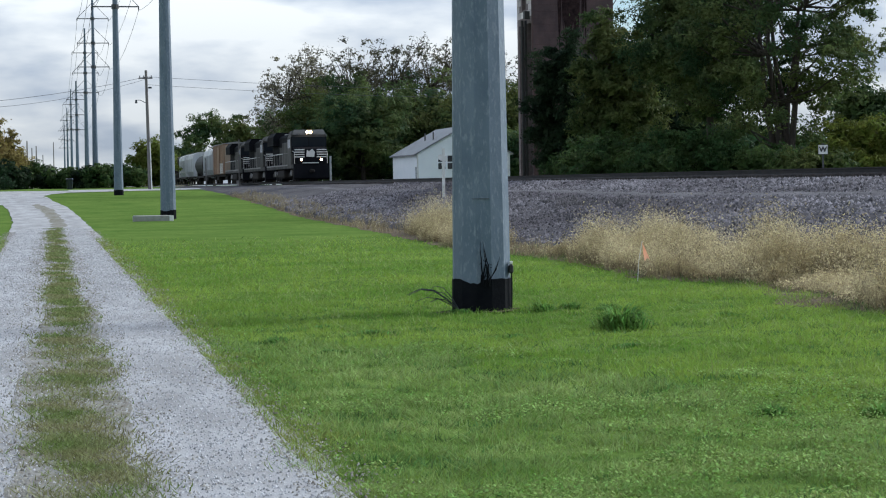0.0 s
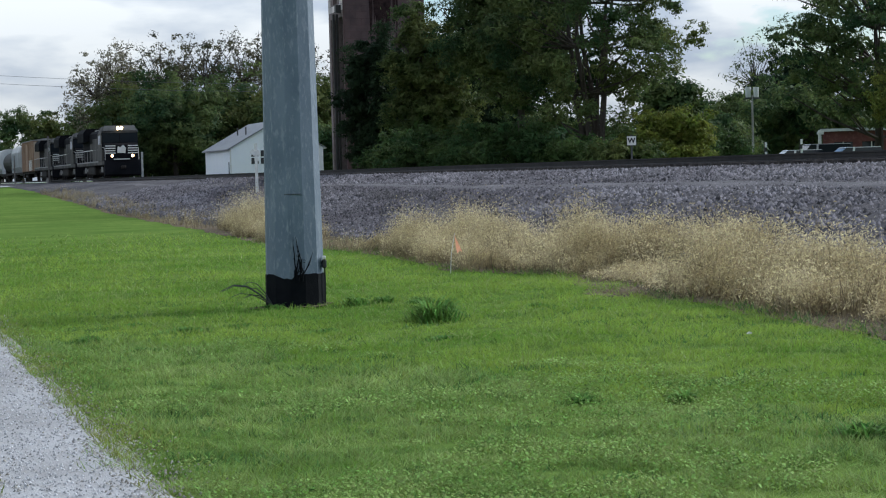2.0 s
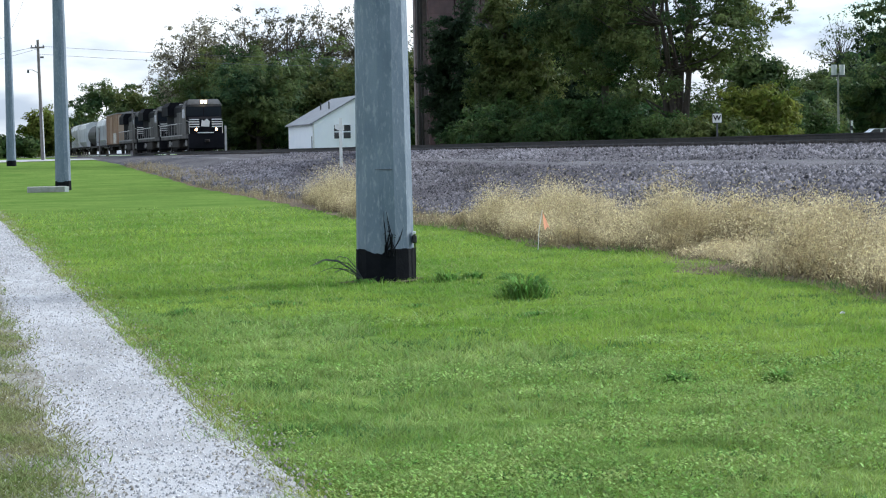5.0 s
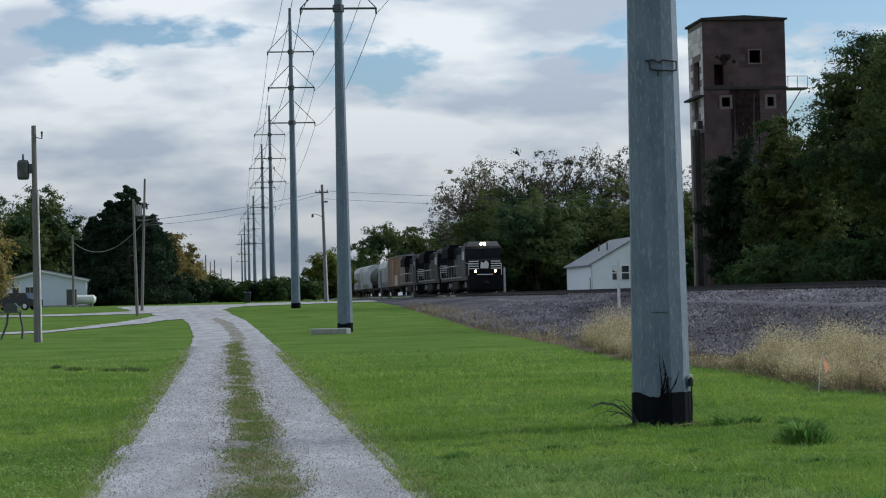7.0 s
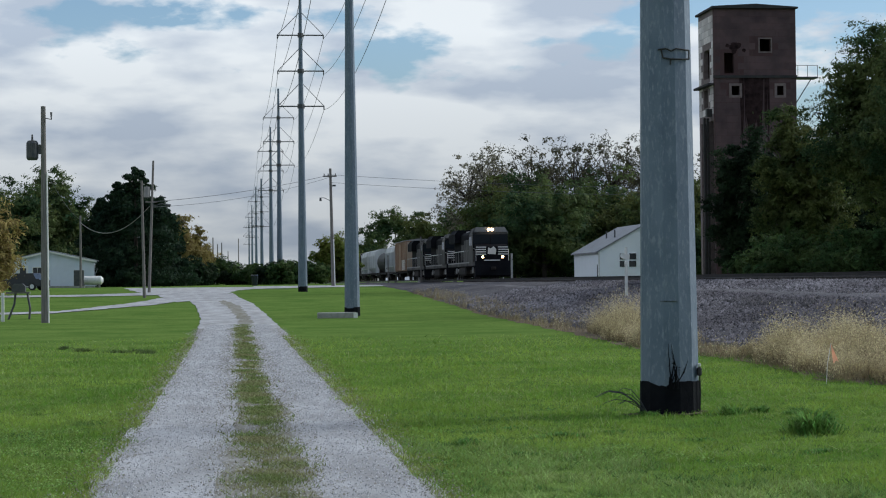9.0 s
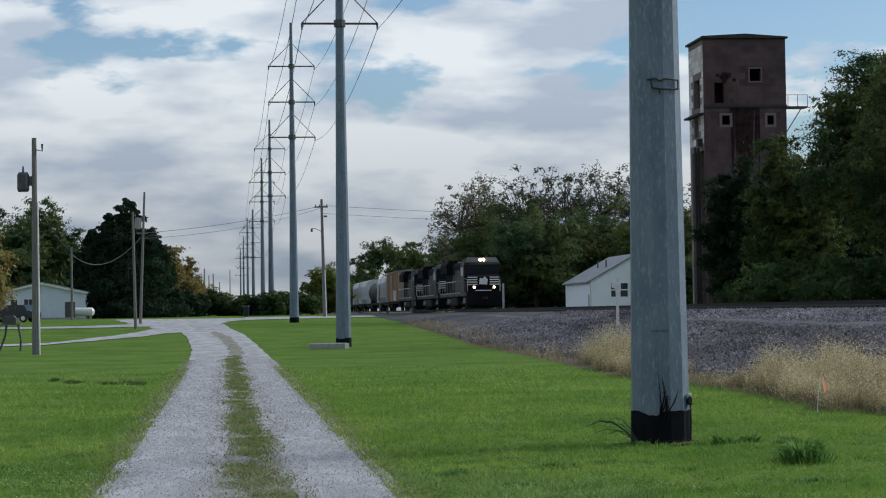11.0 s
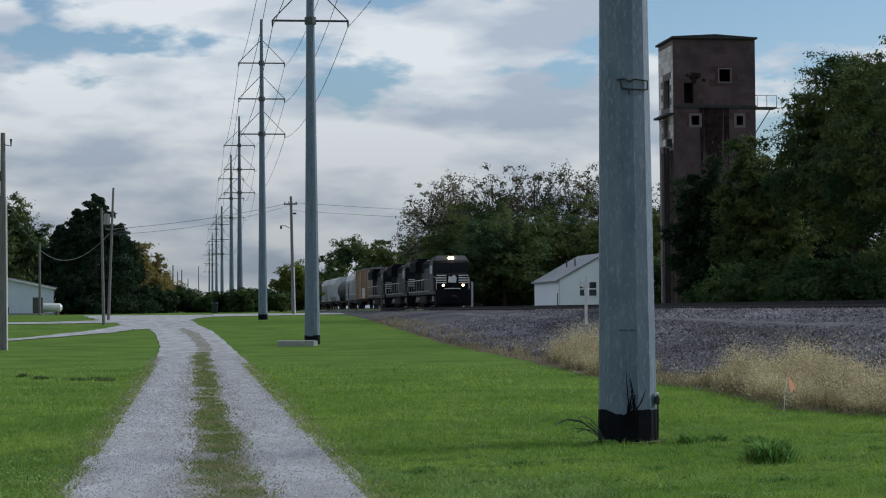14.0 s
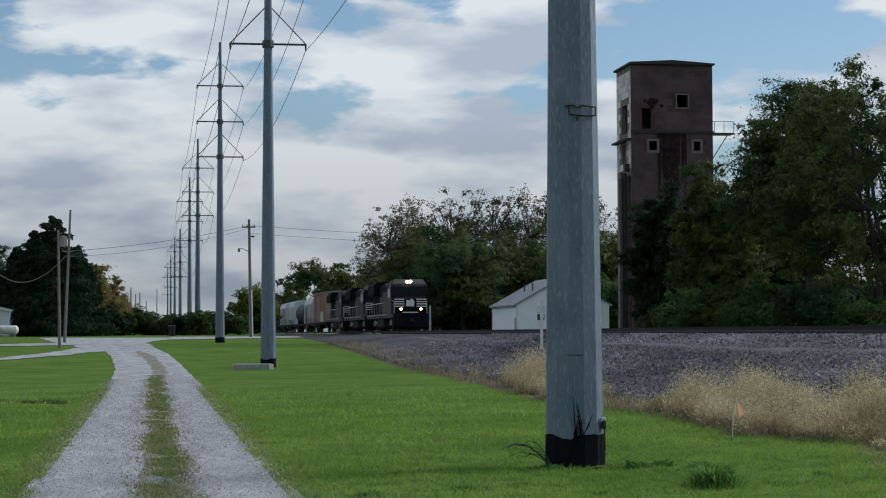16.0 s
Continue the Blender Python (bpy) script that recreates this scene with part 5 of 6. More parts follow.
post_sign("marker_post", x, y, 1.3, 2.8, "slender white marker post by the crossing", [(0.2, 0.3, 1.2, M_PAINTWHITE)], 0.09)
x, y = at(7.37, 188)
post_sign("milepost_sign", x, y, 1.3, 2.0, "small square sign with a dark rim on a thin post", [(0.34, 0.34, 1.85, M_SIGNBLACK), (0.24, 0.24, 1.85, M_PAINTWHITE)], 0.03, M_DARKSTEEL)
x, y = at(4.47, 215)
post_sign("marker_post", x, y, 1.4, 3.1, "slender weathered post by the crossing", [(0.1, 0.3, 2.8, M_GREYDUST)], 0.06, M_WOODPOLE)
x, y = at(5.42, 216)
post_sign("marker_post", x, y, 1.4, 5.1, "tall weathered post by the crossing", [(0.1, 0.3, 4.8, M_GREYDUST)], 0.09, M_WOODPOLE)
x, y = at(5.7, 222)
shack = thing("shack", (x, y, 1.3), "low shack with a pale roof behind the crossing", "shack")
part("wall", a_box(-1.2, 1.2, 0, 2.5, 0, 1.1), M_GREYDUST, shack)
part("roof", a_prism([(-1.4, 1.0), (1.4, 1.0), (1.4, 1.1), (0.2, 1.75), (-0.2, 1.75), (-1.4, 1.1)], "y", -0.2, 2.7), M_CARWHITE, shack)

flag = thing("marker_flag", (8.95, 29.5, ground_z(8.95, 29.5)), "orange plastic marker flag on a thin wire", "marker flag")
part("wire", a_tube([(0, 0, 0), (0.02, 0, 0.3), (0.08, 0, 0.62)], 0.006, 5), M_PAINTWHITE, flag)
bm = bmesh.new()
fl = [[bm.verts.new((0.08 + 0.03 * u + 0.08 * u * v, 0.02 * math.sin(3.5 * u + v * 2) - 0.01, 0.62 - 0.08 * (1 - v) * 0.6 - 0.27 * u + 0.03 * math.sin(v * 4))) for v in (0, 0.5, 1.0)] for u in (0, 0.25, 0.5, 0.75, 1.0)]
for r0, r1 in zip(fl, fl[1:]):
    for k in range(2):
        bm.faces.new((r0[k], r0[k + 1], r1[k + 1], r1[k]))
bmesh.ops.solidify(bm, geom=bm.faces[:], thickness=0.003)
part("cloth", bm, M_ORANGE, flag, "limp orange cloth")

# ---- beyond the track on the right: parked cars, brick buildings, lamp ----


def parked_car(x, y, turn, paint, label, length=4.5, high=1.45, van=False):
    z = ground_z(x, y)
    ob = thing("parked_car", (x, y, z), label, "car", "parked cars", turn=turn)
    L = length / 2
    low = [(-L, 0.35), (L, 0.35), (L, 0.75), (L * 0.92, 0.86), (L * 0.45, 0.95), (-L * 0.9, 0.97), (-L, 0.85)]
    part("body", a_prism(low, "x", -0.88, 0.88), paint, ob)
    back = -L * (0.92 if van else 0.75)
    part("cabin", a_prism([(L * 0.42, 0.94), (L * 0.12, high), (back + 0.25, high), (back, 0.96)], "x", -0.74, 0.74), M_GLASS, ob)
    part("roof", a_prism([(L * 0.14, high - 0.02), (L * 0.1, high + 0.03), (back + 0.28, high + 0.03), (back + 0.22, high - 0.02)], "x", -0.72, 0.72), paint, ob)
    for s in (-1, 1):
        part("pillar", a_prism([(-0.1, 0.95), (0.02, 0.95), (-0.05, high), (-0.15, high)], "x", s * 0.745 - 0.01, s * 0.745 + 0.01), paint, ob)
        for yy in (-L * 0.62, L * 0.62):
            w = part("wheel", a_tube([(s * 0.72, yy, 0.33), (s * 0.9, yy, 0.33)], 0.33, 14), M_TYRE, ob)
            part("rim", a_tube([(s * 0.89, yy, 0.33), (s * 0.91, yy, 0.33)], 0.2, 10), M_CARPAINT, w)
        part("headlight", a_box(s * 0.68 - 0.14, s * 0.68 + 0.14, L - 0.03, L + 0.012, 0.62, 0.76), M_GLASS, ob)
    return ob


x, y = at(26.6, 104)
parked_car(x, y, 75, M_CARPAINT, "silver parked car beyond the railway bank", 4.6, 1.45)
x, y = at(27.2, 112)
parked_car(x, y, 80, M_CARWHITE, "white parked van beyond the railway bank", 4.8, 1.8, True)
x, y = at(28.2, 101)
parked_car(x, y, 78, M_CARPAINT, "silver parked car beside a brick building", 4.6, 1.5)


def brick_building(az, d, width, deep, high, label, turn, trim):
    x, y = at(az, d)
    ob = thing("brick_building", (x, y, ground_z(x, y)), label, "building", "brick buildings", turn=turn)
    holes = [(0.12 * width + k * 0.3 * width, 0.12 * width + k * 0.3 * width + 1.2, 1.0, min(2.2, high - 0.7)) for k in range(3)]
    part("front_wall", wall_with_holes(bmesh.new(), 0, width, 0, high, holes, "x", 0, 0.3), M_REDBRICK, ob)
    part("side_wall", a_box(0, 0.3, 0.3, deep, 0, high), M_REDBRICK, ob)
    part("side_wall", a_box(width - 0.3, width, 0.3, deep, 0, high), M_REDBRICK, ob)
    part("back_wall", a_box(0.3, width - 0.3, deep - 0.3, deep, 0, high), M_REDBRICK, ob)
    part("roof", a_box(-0.15, width + 0.15, -0.15, deep + 0.15, high, high + 0.18), trim, ob)
    for a, b, c, d_ in holes:
        w = part("window", a_box(a, b, 0.12, 0.18, c, d_), M_GLASS, ob)
        part("window_frame", a_box((a + b) / 2 - 0.04, (a + b) / 2 + 0.04, 0.08, 0.12, c, d_), M_PAINTWHITE, w)
    return ob


brick_building(27.5, 132, 6.0, 9, 2.8, "low red brick building with a pale flat roof edge", -28, M_CARWHITE)
bb = brick_building(32.7, 122, 4.6, 8, 4.4, "red brick building with a flat roof", -33, M_REDBRICK)
part("canopy", a_box(-3.0, -0.02, 0.4, 3.0, 2.75, 2.95), M_CARWHITE, bb, "pale flat canopy")
part("canopy_post", a_box(-2.9, -2.8, 0.5, 0.6, 0, 2.75), M_CARWHITE, bb)
part("downpipe", a_tube([(-0.1, 0.2, 0.0), (-0.1, 0.2, 2.7)], 0.07, 6), M_PAINTWHITE, bb)
x, y = at(27.42, 131)
post_sign("gutter_post", x, y, ground_z(x, y), 2.9, "white post at a brick building's corner", [(0.5, 0.18, 2.7, M_PAINTWHITE)], 0.08, category="post")
x, y = at(32.94, 80)
post_sign("road_sign", x, y, ground_z(x, y), 2.0, "white shield-shaped road sign on a post", [(0.36, 0.4, 1.8, M_PAINTWHITE), (0.2, 0.06, 1.82, M_DARKSTEEL)], 0.03, M_GREYDUST, face=-33)
x, y = at(31.0, 100)
post_sign("marker_post", x, y, ground_z(x, y), 2.1, "thin white post beyond the track", [(0.1, 0.2, 2.0, M_PAINTWHITE)], 0.04)
x, y = at(25.55, 128)
lz = ground_z(x, y)
lamp = thing("street_lamp", (x, y, lz), "tall steel lamp post with two pale box heads", "street lamp")
part("pole", a_tube([(0, 0, 0), (0, 0, 5.2)], [0.09, 0.06], 8), M_GREYDUST, lamp)
part("bracket", a_box(-0.5, 0.5, -0.05, 0.05, 4.95, 5.05), M_DARKSTEEL, lamp)
for s in (-0.28, 0.28):
    part("lamp_head", a_tube([(s, 0, 5.05), (s, 0, 5.7)], [0.16, 0.18], 10), M_CARWHITE, lamp)
for az, d, h in ((25.9, 100, 1.9), (26.9, 99, 2.0)):
    x, y = at(az, d)
    post_sign("bollard", x, y, ground_z(x, y), h, "black and white striped post by the parking", [(0.12, 0.25, h - 0.15, M_PAINTWHITE), (0.12, 0.2, h - 0.6, M_PAINTWHITE)], 0.05, M_SIGNBLACK, category="bollard")

# ---- left of the drive: house, yard things ----
HX, HY, HW, HL, HE, HP = -22.3, 199.0, 8.6, 11.0, 2.65, 3.6
hz = ground_z(HX, HY)
house = thing("house", (HX, HY, hz), "low grey-sided house with a shallow gable roof", "house")
hg = [(0, 0), (HW, 0), (HW, HE), (HW / 2, HP), (0, HE)]
part("gable_wall", a_prism(hg, "y", 0, 0.2), M_CLAY, house)
part("gable_wall", a_prism(hg, "y", HL - 0.2, HL), M_CLAY, house)
for x in (0, HW - 0.2):
    part("side_wall", a_box(x, x + 0.2, 0.2, HL - 0.2, 0, HE - 0.02), M_CLAY, house)
hs = (HP - HE) / (HW / 2)
for s in (-1, 1):
    o = [(HW / 2, HP + 0.02), (HW / 2 + s * (HW / 2 + 0.3), HE + 0.02 - hs * 0.3), (HW / 2 + s * (HW / 2 + 0.3), HE + 0.13 - hs * 0.3), (HW / 2, HP + 0.13)]
    rf = part("roof", a_prism(o, "y", -0.3, HL + 0.3), M_ROOFGREY, house)
    o2 = [(HW / 2, HP - 0.12), (HW / 2 + s * (HW / 2 + 0.3), HE - 0.12 - hs * 0.3), (HW / 2 + s * (HW / 2 + 0.3), HE + 0.05 - hs * 0.3), (HW / 2, HP + 0.05)]
    part("fascia", a_prism(o2, "y", -0.34, -0.302), M_PAINTWHITE, rf, "white fascia board")
door = part("door", a_box(1.2, 2.2, -0.05, 0.02, 0.15, 2.2), M_PAINTWHITE, house)
part("door_pane", a_box(1.4, 2.0, -0.065, -0.05, 1.3, 2.0), M_GLASS, door)
win = part("window", a_box(2.6, 3.6, -0.05, 0.02, 1.0, 2.1), M_PAINTWHITE, house)
part("pane", a_box(2.68, 3.08, -0.065, -0.05, 1.08, 2.02), M_GLASS, win)
part("pane", a_box(3.12, 3.52, -0.065, -0.05, 1.08, 2.02), M_GLASS, win)
part("foundation", a_box(-0.03, HW + 0.03, -0.03, 0.3, 0, 0.18), M_CONCRETE, house)
x, y = at(-5.95, 172)
parked_car(x, y, 70, M_DARKPAINT, "dark parked car before the house", 4.4, 1.42)
x, y = at(-4.0, 194)
tank = thing("propane_tank", (x, y, ground_z(x, y)), "white propane tank on short legs beside the house", "tank")
part("vessel", a_tube([(-1.1, 0, 0.7), (-0.9, 0, 0.7), (0.9, 0, 0.7), (1.1, 0, 0.7)], [0.2, 0.42, 0.42, 0.2], 14), M_PAINTWHITE, tank)
for s in (-0.7, 0.7):
    part("leg", a_box(s - 0.08, s + 0.08, -0.25, 0.25, 0, 0.35), M_GREYDUST, tank)
x, y = at(-4.35, 193)
meter = thing("meter_cabinet", (x, y, ground_z(x, y)), "dark utility cabinet beside the house", "cabinet")
part("cabinet", a_box(-0.5, 0.45, -0.2, 0.2, 0.2, 1.7, 0.03), M_DARKSTEEL, meter)
part("plinth", a_box(-0.55, 0.5, -0.25, 0.25, 0, 0.2), M_CONCRETE, meter)
x, y = at(-6.05, 92)
mail = thing("mailbox", (x, y, ground_z(x, y)), "dark mailbox on two splayed wooden legs", "mailbox")
part("box", a_prism([(-0.3, 1.25), (0.3, 1.25), (0.3, 1.5), (0.18, 1.62), (-0.18, 1.62), (-0.3, 1.5)], "y", -0.25, 0.25), M_DARKSTEEL, mail)
part("shelf", a_box(-0.55, 0.5, -0.2, 0.2, 1.17, 1.25), M_WOODPOLE, mail)
part("leg", a_tube([(-0.48, 0, -0.02), (-0.2, 0, 0.7), (-0.15, 0, 1.18)], 0.05, 6), M_DARKSTEEL, mail)
part("leg", a_tube([(0.46, 0, -0.02), (0.5, 0, 0.5), (0.38, 0, 1.18)], 0.05, 6), M_DARKSTEEL, mail)
x, y = at(-6.5, 88)
post_sign("fence_post", x, y, ground_z(x, y), 1.25, "short white plastic post in the grass", [(0.16, 0.2, 0.12, M_PAINTWHITE)], 0.06, category="post")
x, y = at(0.62, 200)
bin_ = thing("refuse_bin", (x, y, ground_z(x, y)), "dark plastic bin at the hedge", "bin")
part("tub", a_tube([(0, 0, 0), (0, 0, 1.0)], [0.28, 0.35], 8), M_DARKPAINT, bin_)
part("lid", a_tube([(0, 0, 1.0), (0, 0, 1.1)], [0.38, 0.3], 8), M_DARKPAINT, bin_)
# far line of thin poles beyond the hedge
for az, d, el in ((-0.55, 420, 1.35), (-0.42, 520, 1.15), (-0.3, 470, 1.2), (-0.12, 600, 0.95), (0.18, 640, 1.3)):
    x, y = at(az, d)
    ob = thing("far_pole", (x, y, 1.45), "thin pole of a far power line", "utility pole", "far poles")
    part("shaft", a_tube([(0, 0, 0), (0, 0, d * math.tan(radians(el)))], [0.2, 0.12], 6), M_WOODPOLE, ob)

# ---- the ground's own pieces: grass, weeds, stones ----
EDGE_Y = (8, 14, 18, 21, 23.4, 24.2, 27.8, 30, 38, 46, 60, 85, 118, 140)
EDGE_X = (8.5, 8.55, 8.95, 9.4, 9.0, 9.9, 10.0, 9.2, 9.9, 9.3, 10.2, 11.2, 12.3, 12.7)


def wedge(rng, n, d0, d1, a0, a1, power=1.0):
    """Places on the ground between two distances and two bearings; power over 1 crowds them near."""
    d = d0 + (d1 - d0) * rng.random(n) ** power
    a = np.radians(rng.uniform(a0, a1, n))
    return np.sin(a) * d, np.cos(a) * d, d


def patchy(x, y, s):
    return np.sin(x * s + 1.3 * np.sin(y * s * 0.7)) * np.cos(y * s * 1.1 + 0.8 * np.sin(x * s * 0.6))


def blades(name, x, y, z, height, width, rng, mat, label, category, lean=0.7):
    n = len(x)
    a = rng.uniform(0, math.tau, n)
    side = np.stack([np.cos(a), np.sin(a), np.zeros(n)], -1) * width[:, None] * 0.5
    b = rng.uniform(0, math.tau, n)
    tip = np.stack([np.cos(b), np.sin(b), np.zeros(n)], -1) * (height * rng.uniform(0, lean, n) * 1.2)[:, None] + np.array([0, 0, 1]) * height[:, None]
    foot = np.stack([x, y, z], -1)
    v = np.stack([foot - side, foot + side, foot + tip], 1).reshape(-1, 3)
    me = fast_mesh(name, v, np.arange(n * 3).reshape(-1, 3))
    me.materials.append(mat)
    return tagged(new(name, me), label, category, kind="stuff")


rng = np.random.default_rng(77)
n = 780000
d = 7.0 * (60.0 / 7.0) ** rng.random(n)
a = np.radians(rng.uniform(-10, 37, n))
x, y = np.sin(a) * d, np.cos(a) * d
wander = 0.10 * patchy(y, x, 2.3) + 0.07 * patchy(y + 5, x, 5.1) - 0.09 * np.abs(rng.normal(size=len(x)))
fringe = 0.28 * patchy(y, x, 2.1) + 0.2 * patchy(y, x, 5.7) + 0.25 * np.abs(rng.normal(size=len(x)))
keep = (x < np.interp(y, EDGE_Y, EDGE_X) + fringe) & ((x > 1.54 + wander) | (x < -1.22 - wander)) & (np.hypot(x - NEAR_X, y - NEAR_Y) > 0.42) & (rng.random(len(x)) > (d - 26) / 34)
x, y, d = x[keep], y[keep], d[keep]
lush = patchy(x, y, 0.9) + 0.6 * patchy(x + 7, y - 3, 2.7)
far = np.clip(d / 12.0, 0.7, 10.0)
clod = patchy(x, y, 5.3) + 0.7 * patchy(y + 3, x, 9.1) + 0.5 * patchy(x - y, y, 17.0)
h = (0.030 + 0.006 * lush + 0.021 * clod) * rng.uniform(0.4, 1.6, len(x)) * far ** 0.3
h = np.maximum(h, 0.008)
w = rng.uniform(0.005, 0.011, len(x)) * far ** 0.9
light = rng.random(len(x)) < 0.07 + 0.12 * (clod > 0.6)
rough = ~light & (y < 19.5 - 2.2 * (x - 2.2) + 1.2 * lush) & (x > 0) & (rng.random(len(x)) < 0.75)
h = np.where(rough, h * 1.25, h)
blades("rough_grass", x[rough], y[rough], land(x[rough], y[rough]) - 0.004, h[rough], w[rough], rng, M_ROUGHGRASS, "rough dull green grass and clover", "grass", 2.0)
plain = ~light & ~rough
blades("lawn_grass", x[plain], y[plain], land(x[plain], y[plain]) - 0.004, h[plain], w[plain], rng, M_GRASS, "short mown green grass blades", "grass", 1.7)
blades("lawn_grass", x[light], y[light], land(x[light], y[light]) - 0.004, h[light] * 1.1, w[light], rng, M_PALEGRASS, "paler clipped grass blades", "grass", 2.0)
# clover and broad-leaved weeds in the rough part, and a yellower fringe along the drive
def leaflets(name, x, y, z, size, rng, mat, label):
    n = len(x)
    a, tilt, roll = rng.uniform(0, math.tau, n), rng.normal(size=n) * 0.5, rng.normal(size=n) * 0.5
    u = np.stack([np.cos(a), np.sin(a), np.sin(tilt)], -1) * (size * 0.5)[:, None]
    w = np.stack([-np.sin(a), np.cos(a), np.sin(roll)], -1) * (size * 0.36)[:, None]
    c = np.stack([x, y, z], -1)
    v = np.stack([c - u, c + w, c + u, c - w], 1).reshape(-1, 3)
    me = fast_mesh(name, v, np.arange(n * 4).reshape(-1, 4))
    me.materials.append(mat)
    return tagged(new(name, me), label, "clover", kind="stuff")


x, y, d = wedge(rng, 330000, 7.0, 26.0, -9, 36, 1.15)
bed = patchy(x + 1, y - 2, 0.8) + 0.8 * patchy(x, y + 4, 2.4) + 0.5 * patchy(y, x, 6.5)
keep = (bed > -0.15 + 0.035 * (d - 9)) & (x < np.interp(y, EDGE_Y, EDGE_X) - 0.6) & ((x > 1.6) | (x < -1.3)) & (y < 21 - 1.6 * (x - 2.2) + 4 * (x < 0))
x, y = x[keep], y[keep]
leaflets("clover", x, y, land(x, y) + 0.012 + 0.045 * rng.random(len(x)) ** 0.7, rng.uniform(0.010, 0.026, len(x)), rng, M_CLOVER, "patches of clover and small broad-leaved weeds")
n = 34000
y = 7.5 * (60 / 7.5) ** rng.random(n)
left = rng.random(n) < 0.45
inset = np.abs(rng.normal(size=n)) * 0.22 - 0.13
x = np.where(left, -1.24 - inset, 1.55 + inset)
keep = rng.random(n) < 0.6 + 0.5 * patchy(y, x, 1.3)
x, y = x[keep], y[keep]
blades("edge_grass", x, y, land(x, y) + 0.02, rng.uniform(0.012, 0.05, len(x)), rng.uniform(0.006, 0.012, len(x)) * np.clip(y / 14, 1, 3), rng, M_EDGEGRASS, "yellowish trodden grass along the drive's edges", "grass", 2.2)
# thin pale seed stalks standing above the lawn
x, y, d = wedge(rng, 5200, 7.5, 30.0, -9, 36, 0.8)
keep = (x < np.interp(y, EDGE_Y, EDGE_X) - 0.1) & ((x > 1.6) | (x < -1.3))
x, y = x[keep], y[keep]
blades("seed_stalks", x, y, land(x, y), rng.uniform(0.05, 0.10, len(x)), rng.uniform(0.004, 0.009, len(x)), rng, M_PALEGRASS, "thin pale seed stalks in the lawn", "grass", 1.0)
# a low dark rut across the lawn left of the drive, with bare soil in it
y = 43.2 + 0.3 * rng.normal(size=5200)
x = rng.uniform(-4.4, -1.9, 5200)
y = y + 4.5 + 0.5 * np.sin(x * 2.3) - 1.6 * (x + 2.4)
keep = patchy(x, y, 1.7) + 0.5 * patchy(y, x, 4.0) > 0.05
x, y = x[keep], y[keep]
blades("rut_grass", x, y, land(x, y), rng.uniform(0.03, 0.10, len(x)), rng.uniform(0.015, 0.04, len(x)), rng, M_RUT, "dull brown-green grass in a shallow rut", "grass", 1.6)
# darker tufts in drifts: their colour imitates the shaded pockets between clumps
x, y, d = wedge(rng, 90000, 7.5, 26.0, -9, 36, 1.0)
keep = (0.6 * patchy(x - 2, y + 5, 1.6) + 0.5 * patchy(x, y, 5.0) + 0.5 * patchy(y, x, 11.0) > 0.5) & (x < np.interp(y, EDGE_Y, EDGE_X) - 0.1) & ((x > 1.6) | (x < -1.3))
x, y = x[keep], y[keep]
blades("clover_tufts", x, y, land(x, y), rng.uniform(0.02, 0.06, len(x)), rng.uniform(0.008, 0.018, len(x)), rng, M_COARSE, "dark coarse tufts that imitate shaded pockets in the lawn", "grass", 1.5)
# thin grass on the strip between the wheel tracks and along the drive's edges
y = 8 * (75 / 8) ** rng.random(84000)
x = 0.25 + np.interp(y, (8, 18, 28, 40, 60), (0.16, 0.17, 0.12, 0.11, 0.13)) * rng.normal(size=len(y)) + 0.05 * np.sin(y * 0.8)
thin = (np.abs(x - 0.25) < 0.52) & (rng.random(len(y)) < 0.5 + 0.45 * patchy(x * 3, y, 0.9) + 0.4 * patchy(x * 2 + 4, y, 2.6))
x, y = x[thin], y[thin]
blades("strip_grass", x, y, land(x, y) + 0.024, rng.uniform(0.012, 0.045, len(x)), rng.uniform(0.006, 0.014, len(x)) * np.clip(y / 15, 1, 3), rng, M_STRIPGRASS, "thin worn grass between the wheel tracks", "grass", 2.4)


def stones(name, x, y, z, size, rng, mat, label, category):
    """Crushed stones: jittered, uneven pyramids bedded in the ground."""
    n = len(x)
    base = np.array([(1, 0, -0.25), (-1, 0, -0.25), (0, 1, -0.25), (0, -1, -0.25), (0, 0, 0.85)], float)
    v = base[None] * (size * 0.5)[:, None, None] * rng.uniform(0.65, 1.35, (n, 5, 1))
    a = rng.uniform(0, math.tau, n)
    c, s = np.cos(a)[:, None], np.sin(a)[:, None]
    t = rng.uniform(-0.7, 0.7, n)[:, None]
    vx, vy, vz = v[..., 0] * c - v[..., 1] * s, v[..., 0] * s + v[..., 1] * c, v[..., 2]
    v = np.stack([vx + x[:, None], vy + y[:, None] + t * vz * 0.5, vz + t * vx * 0.6 + z[:, None]], -1).reshape(-1, 3)
    f = np.array([(0, 2, 4), (2, 1, 4), (1, 3, 4), (3, 0, 4)])          # the underside lies in the bed
    f = (f[None] + (np.arange(n) * 5)[:, None, None]).reshape(-1, 3)
    me = fast_mesh(name, v, f)
    me.materials.append(mat)
    return tagged(new(name, me), label, category, kind="stuff")


n = 88000
y = 6 + 105 * rng.random(n) ** 1.35
x = 11.6 + 8.9 * rng.random(n) ** 0.9
worn = np.abs(x - 16.75 - 0.25 * np.sin(y * 0.21)) < 0.55 + 0.2 * patchy(x, y, 0.8)
keep = ~worn | (rng.random(n) < 0.62)
x, y = x[keep], y[keep]
size = (0.045 + 0.095 * rng.random(len(x)) ** 2.0) * np.where(np.abs(x - 16.75) < 0.7, 0.7, 1.0)
x = x + bank_shift(y) * np.clip((20.0 - x) / 8.0, 0, 1)
